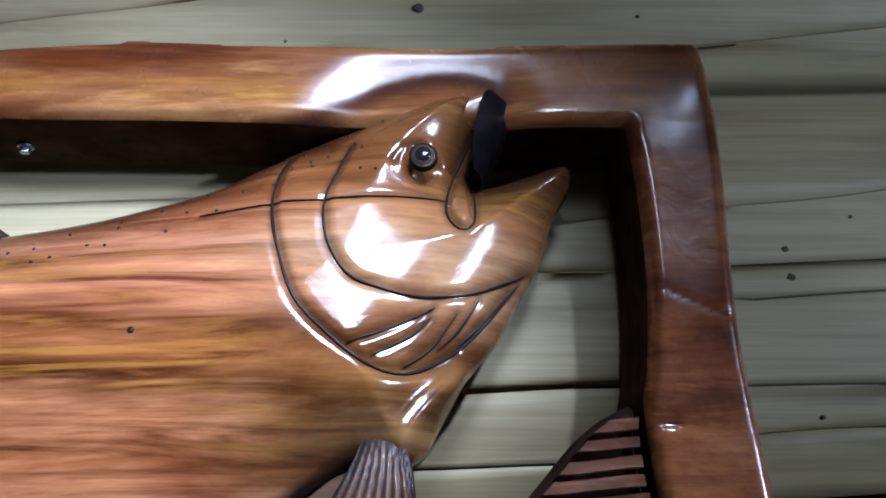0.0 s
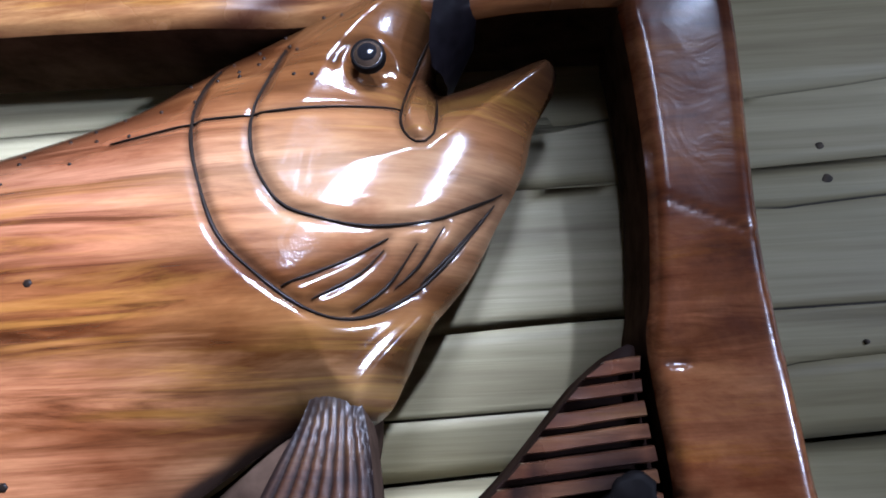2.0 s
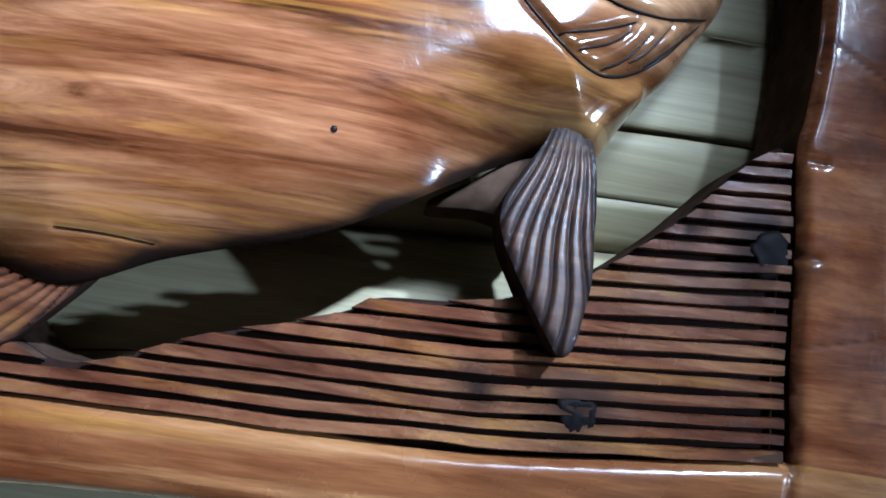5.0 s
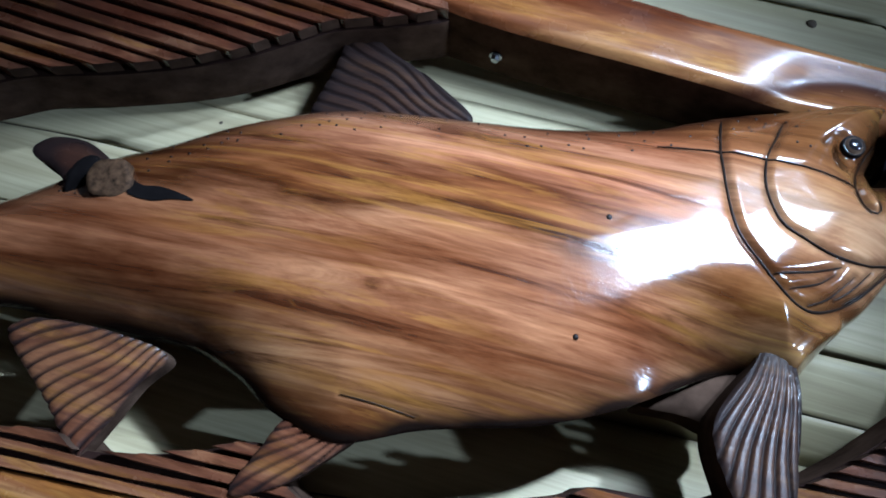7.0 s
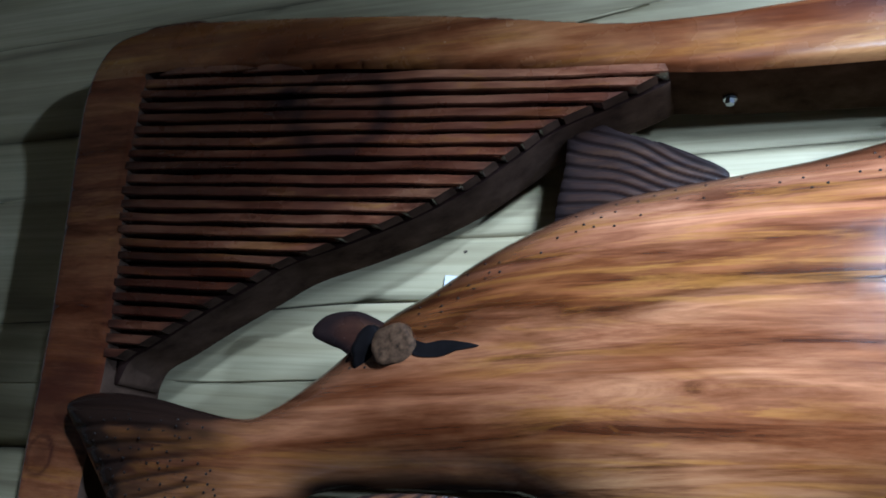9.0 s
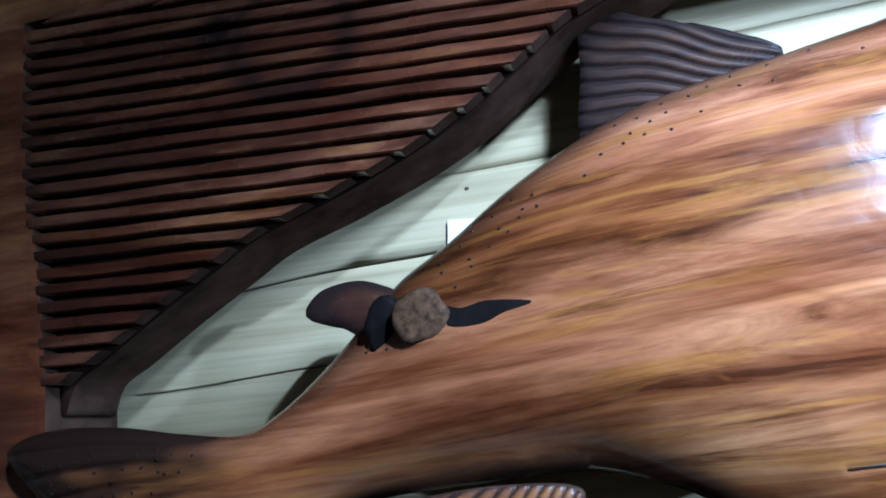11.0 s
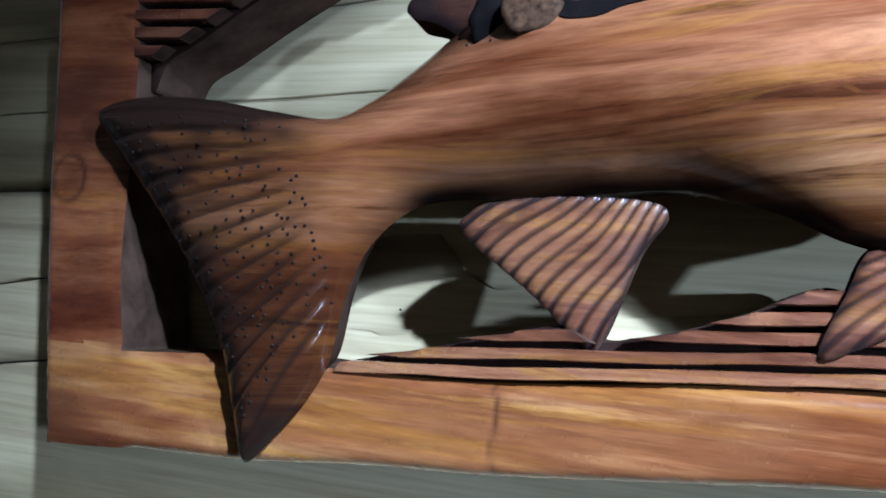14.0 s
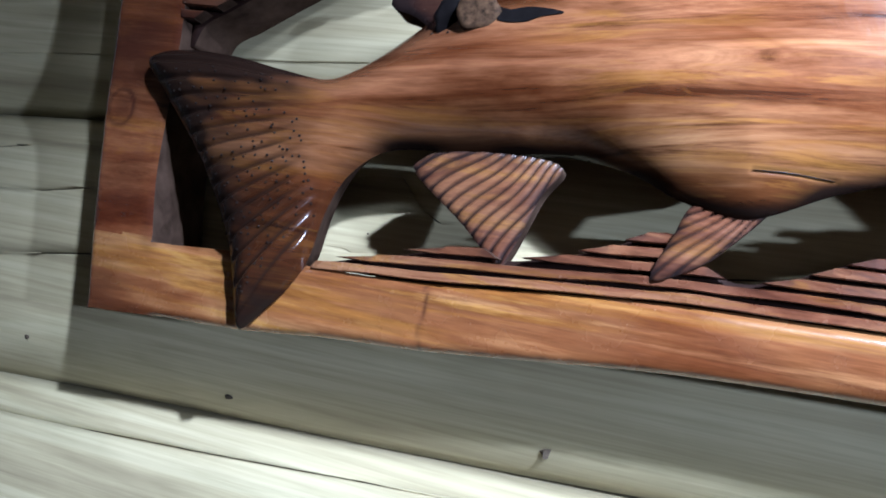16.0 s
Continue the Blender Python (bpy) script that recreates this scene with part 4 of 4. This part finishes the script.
def pins(name, places, r, parent, label):
    verts, faces = [], []
    for x, z in places:
        if not within(np.array([x]), np.array([z]), [FISH])[0]:
            continue
        y, b = surface(x, z), len(verts)
        for f, dy in ((1.0, 0.002), (0.9, -0.0006), (0.4, -0.0009)):
            for k in range(6):
                a = math.pi * k / 3
                verts.append((x + r * f * math.cos(a), y + dy, z + r * f * math.sin(a)))
        for q in range(2):
            for k in range(6):
                faces.append((b + q * 6 + k, b + q * 6 + (k + 1) % 6, b + q * 6 + 6 + (k + 1) % 6, b + q * 6 + 6 + k))
        faces.append(tuple(b + 12 + k for k in range(6)))
    return tagged(mesh_object(name, verts, faces, M_HOLE, parent, label), kind="stuff")


rng = random.Random(4)
spots = []
top_line = curve(BACK[3:], False, 0.017)
for (x, z), (x2, z2) in zip(top_line[:-1], top_line[1:]):
    tx, tz = x2 - x, z2 - z
    n = math.hypot(tx, tz)
    for off in (0.020, 0.034, 0.046):
        if rng.random() < 0.62:
            o = off + rng.uniform(-0.004, 0.004)
            spots.append((x + tz / n * o + rng.uniform(-0.005, 0.005), z - tx / n * o))
for x in (0.62, 0.632, 0.66, 0.672):
    spots.append((x, 1.925 + rng.uniform(-0.012, 0.02)))
pins("back_stippling", spots, 0.0015, fish, "rows of small dark pinholes along the back")
spots = []
for a, b in zip(TAIL_RAYS[:-1], TAIL_RAYS[1:]):
    for t in np.linspace(0.12, 0.8, 11):
        for s in (0.35, 0.68):
            if rng.random() < 0.62:
                p = a[int(t * (len(a) - 1))] * (1 - s) + b[int(t * (len(b) - 1))] * s
                spots.append((p[0] + rng.uniform(-0.003, 0.003), p[1] + rng.uniform(-0.002, 0.002)))
pins("tail_stippling", spots, 0.0015, fish, "rows of small dark pinholes in the tail")
for place in ((0.504, 1.785), (0.501, 1.669)):
    pins("nail_hole", [place], 0.003, fish, "dark filled nail hole in the flank")

# dark split beside the knot
WEDGE = curve([(0.070, 1.697), (0.085, 1.6935), (0.105, 1.6965), (0.138, 1.692), (0.118, 1.687), (0.10, 1.6805), (0.075, 1.682)], True, 0.004)
wv = [(x, surface(x, z) - 0.0012, z) for x, z in WEDGE] + [(x, surface(x, z) + 0.006, z) for x, z in WEDGE]
n = len(WEDGE)
mesh_object("bark_split", wv, [tuple(range(n))] + [(k, (k + 1) % n, n + (k + 1) % n, n + k) for k in range(n)], M_CHAR, fish, "black bark-filled split", None, None, False)

# burnt flank of the upper jaw, sloping back into the hollow of the rail
jv = []
for (xa, ya, za), (xb, yb, zb) in (((0.759, -0.110, 1.995), (0.769, -0.102, 1.998)), ((0.756, -0.116, 1.985), (0.782, -0.099, 1.988)), ((0.7525, -0.119, 1.968), (0.781, -0.094, 1.970)),
                                   ((0.749, -0.120, 1.950), (0.772, -0.088, 1.952)), ((0.748, -0.119, 1.936), (0.764, -0.085, 1.936)), ((0.7495, -0.112, 1.924), (0.757, -0.085, 1.921))):
    for k in range(6):
        u = k / 5
        chip = 0.0025 * noise.noise((u * 4, za * 90, 1.5))
        jv.append((xa + (xb - xa) * u + chip, ya + (yb - ya) * u - 0.004 * math.sin(math.pi * u) + chip, za + (zb - za) * u))
    jv.append((xb - 0.002, -0.05, zb))
mesh_object("jaw_flank", jv, [(r * 7 + k, r * 7 + k + 1, r * 7 + k + 8, r * 7 + k + 7) for r in range(5) for k in range(6)], M_FLANK, fish, "burnt black flank of the upper jaw")

# ---- small things ----
bm = bmesh.new()
bmesh.ops.create_cone(bm, cap_ends=True, segments=12, radius1=0.007, radius2=0.007, depth=0.002, matrix=Matrix.Translation((0.351, -0.05, 1.9725)))
bmesh.ops.create_cone(bm, cap_ends=True, segments=6, radius1=0.0045, radius2=0.005, depth=0.006, matrix=Matrix.Translation((0.351, -0.05, 1.9695)))
part("bolt", bm, M_STEEL, panel, "small steel bolt under the top rail")

bm = bmesh.new()
bmesh.ops.create_cube(bm, size=1, matrix=Matrix.Translation((0.070, -0.004, 1.783)) @ Matrix.Rotation(radians(4), 4, "Y") @ Matrix.Diagonal((0.05, 0.0015, 0.03, 1)))
me = bpy.data.meshes.new("paper_tag")
bm.to_mesh(me)
bm.free()
me.materials.append(M_PAPER)
tagged(new("paper_tag", me), "small white paper tag stuck to the log wall", "paper tag")


def wall_knot(x, z, r, seed):
    """A small dark pin knot let into a log."""
    verts, faces, n = [], [], 14
    k = max(i for i in range(6) if J[i][0] + J[i][1] * x < z)
    u = u_of(k, x, z)
    face = 1.3 * 0.045 * abs(u) ** 4 + 0.004 * noise.noise((x * 1.7, u * 1.3, k + 1)) + 0.0042
    for f, y in ((1.0, 0.004), (0.95, -0.0036), (0.5, -0.0044), (0.2, -0.0046)):
        for k in range(n):
            a = 2 * math.pi * k / n
            w = 1 + 0.35 * noise.noise((math.cos(a), math.sin(a), seed))
            verts.append((x + 0.95 * r * f * w * math.cos(a), y + face, z + 0.8 * r * f * w * math.sin(a)))
    for q in range(3):
        for k in range(n):
            faces.append((q * n + k, q * n + (k + 1) % n, (q + 1) * n + (k + 1) % n, (q + 1) * n + k))
    faces.append(tuple(3 * n + k for k in range(n)))
    mesh_object("wall_knot", verts, faces, M_PIN_KNOT, wall)


for q, (x, z, r) in enumerate([(1.044, 1.893, 0.006), (1.046, 1.866, 0.0075), (1.11, 1.925, 0.004), (0.699, 2.163, 0.007), (0.066, 1.829, 0.004), (0.082, 1.876, 0.0025), (-0.081, 1.466, 0.0025),
                               (1.06, 1.74, 0.003), (1.0, 1.71, 0.004), (0.165, 1.262, 0.006), (-0.24, 1.235, 0.006), (-0.56, 1.25, 0.005), (0.93, 2.155, 0.003), (0.56, 2.13, 0.003), (0.55, 1.93, 0.003)]):
    wall_knot(x, z, r, q)


# chisel notch in the lower log
def notch(x, z, y):
    outline = [(-0.013, 0.007), (0.012, 0.009), (0.013, 0.005), (0.002, 0.003), (-0.001, -0.009), (-0.006, -0.010), (-0.007, 0.001), (-0.013, 0.003)]
    n = len(outline)
    verts = [(x + a, y - 0.0012, z + b) for a, b in outline] + [(x + a * 1.1, y + 0.012, z + b * 1.1) for a, b in outline]
    mesh_object("notch", verts, [tuple(range(n))] + [(k, (k + 1) % n, n + (k + 1) % n, n + k) for k in range(n)], M_PIN_KNOT, wall, "dark chisel notch in the log", None, None, False)


notch_u = u_of(2, 0.171, 1.263)
notch(0.171, 1.263, 1.3 * 0.045 * abs(notch_u) ** 4 + 0.004 * noise.noise((0.171 * 1.7, notch_u * 1.3, 3)))
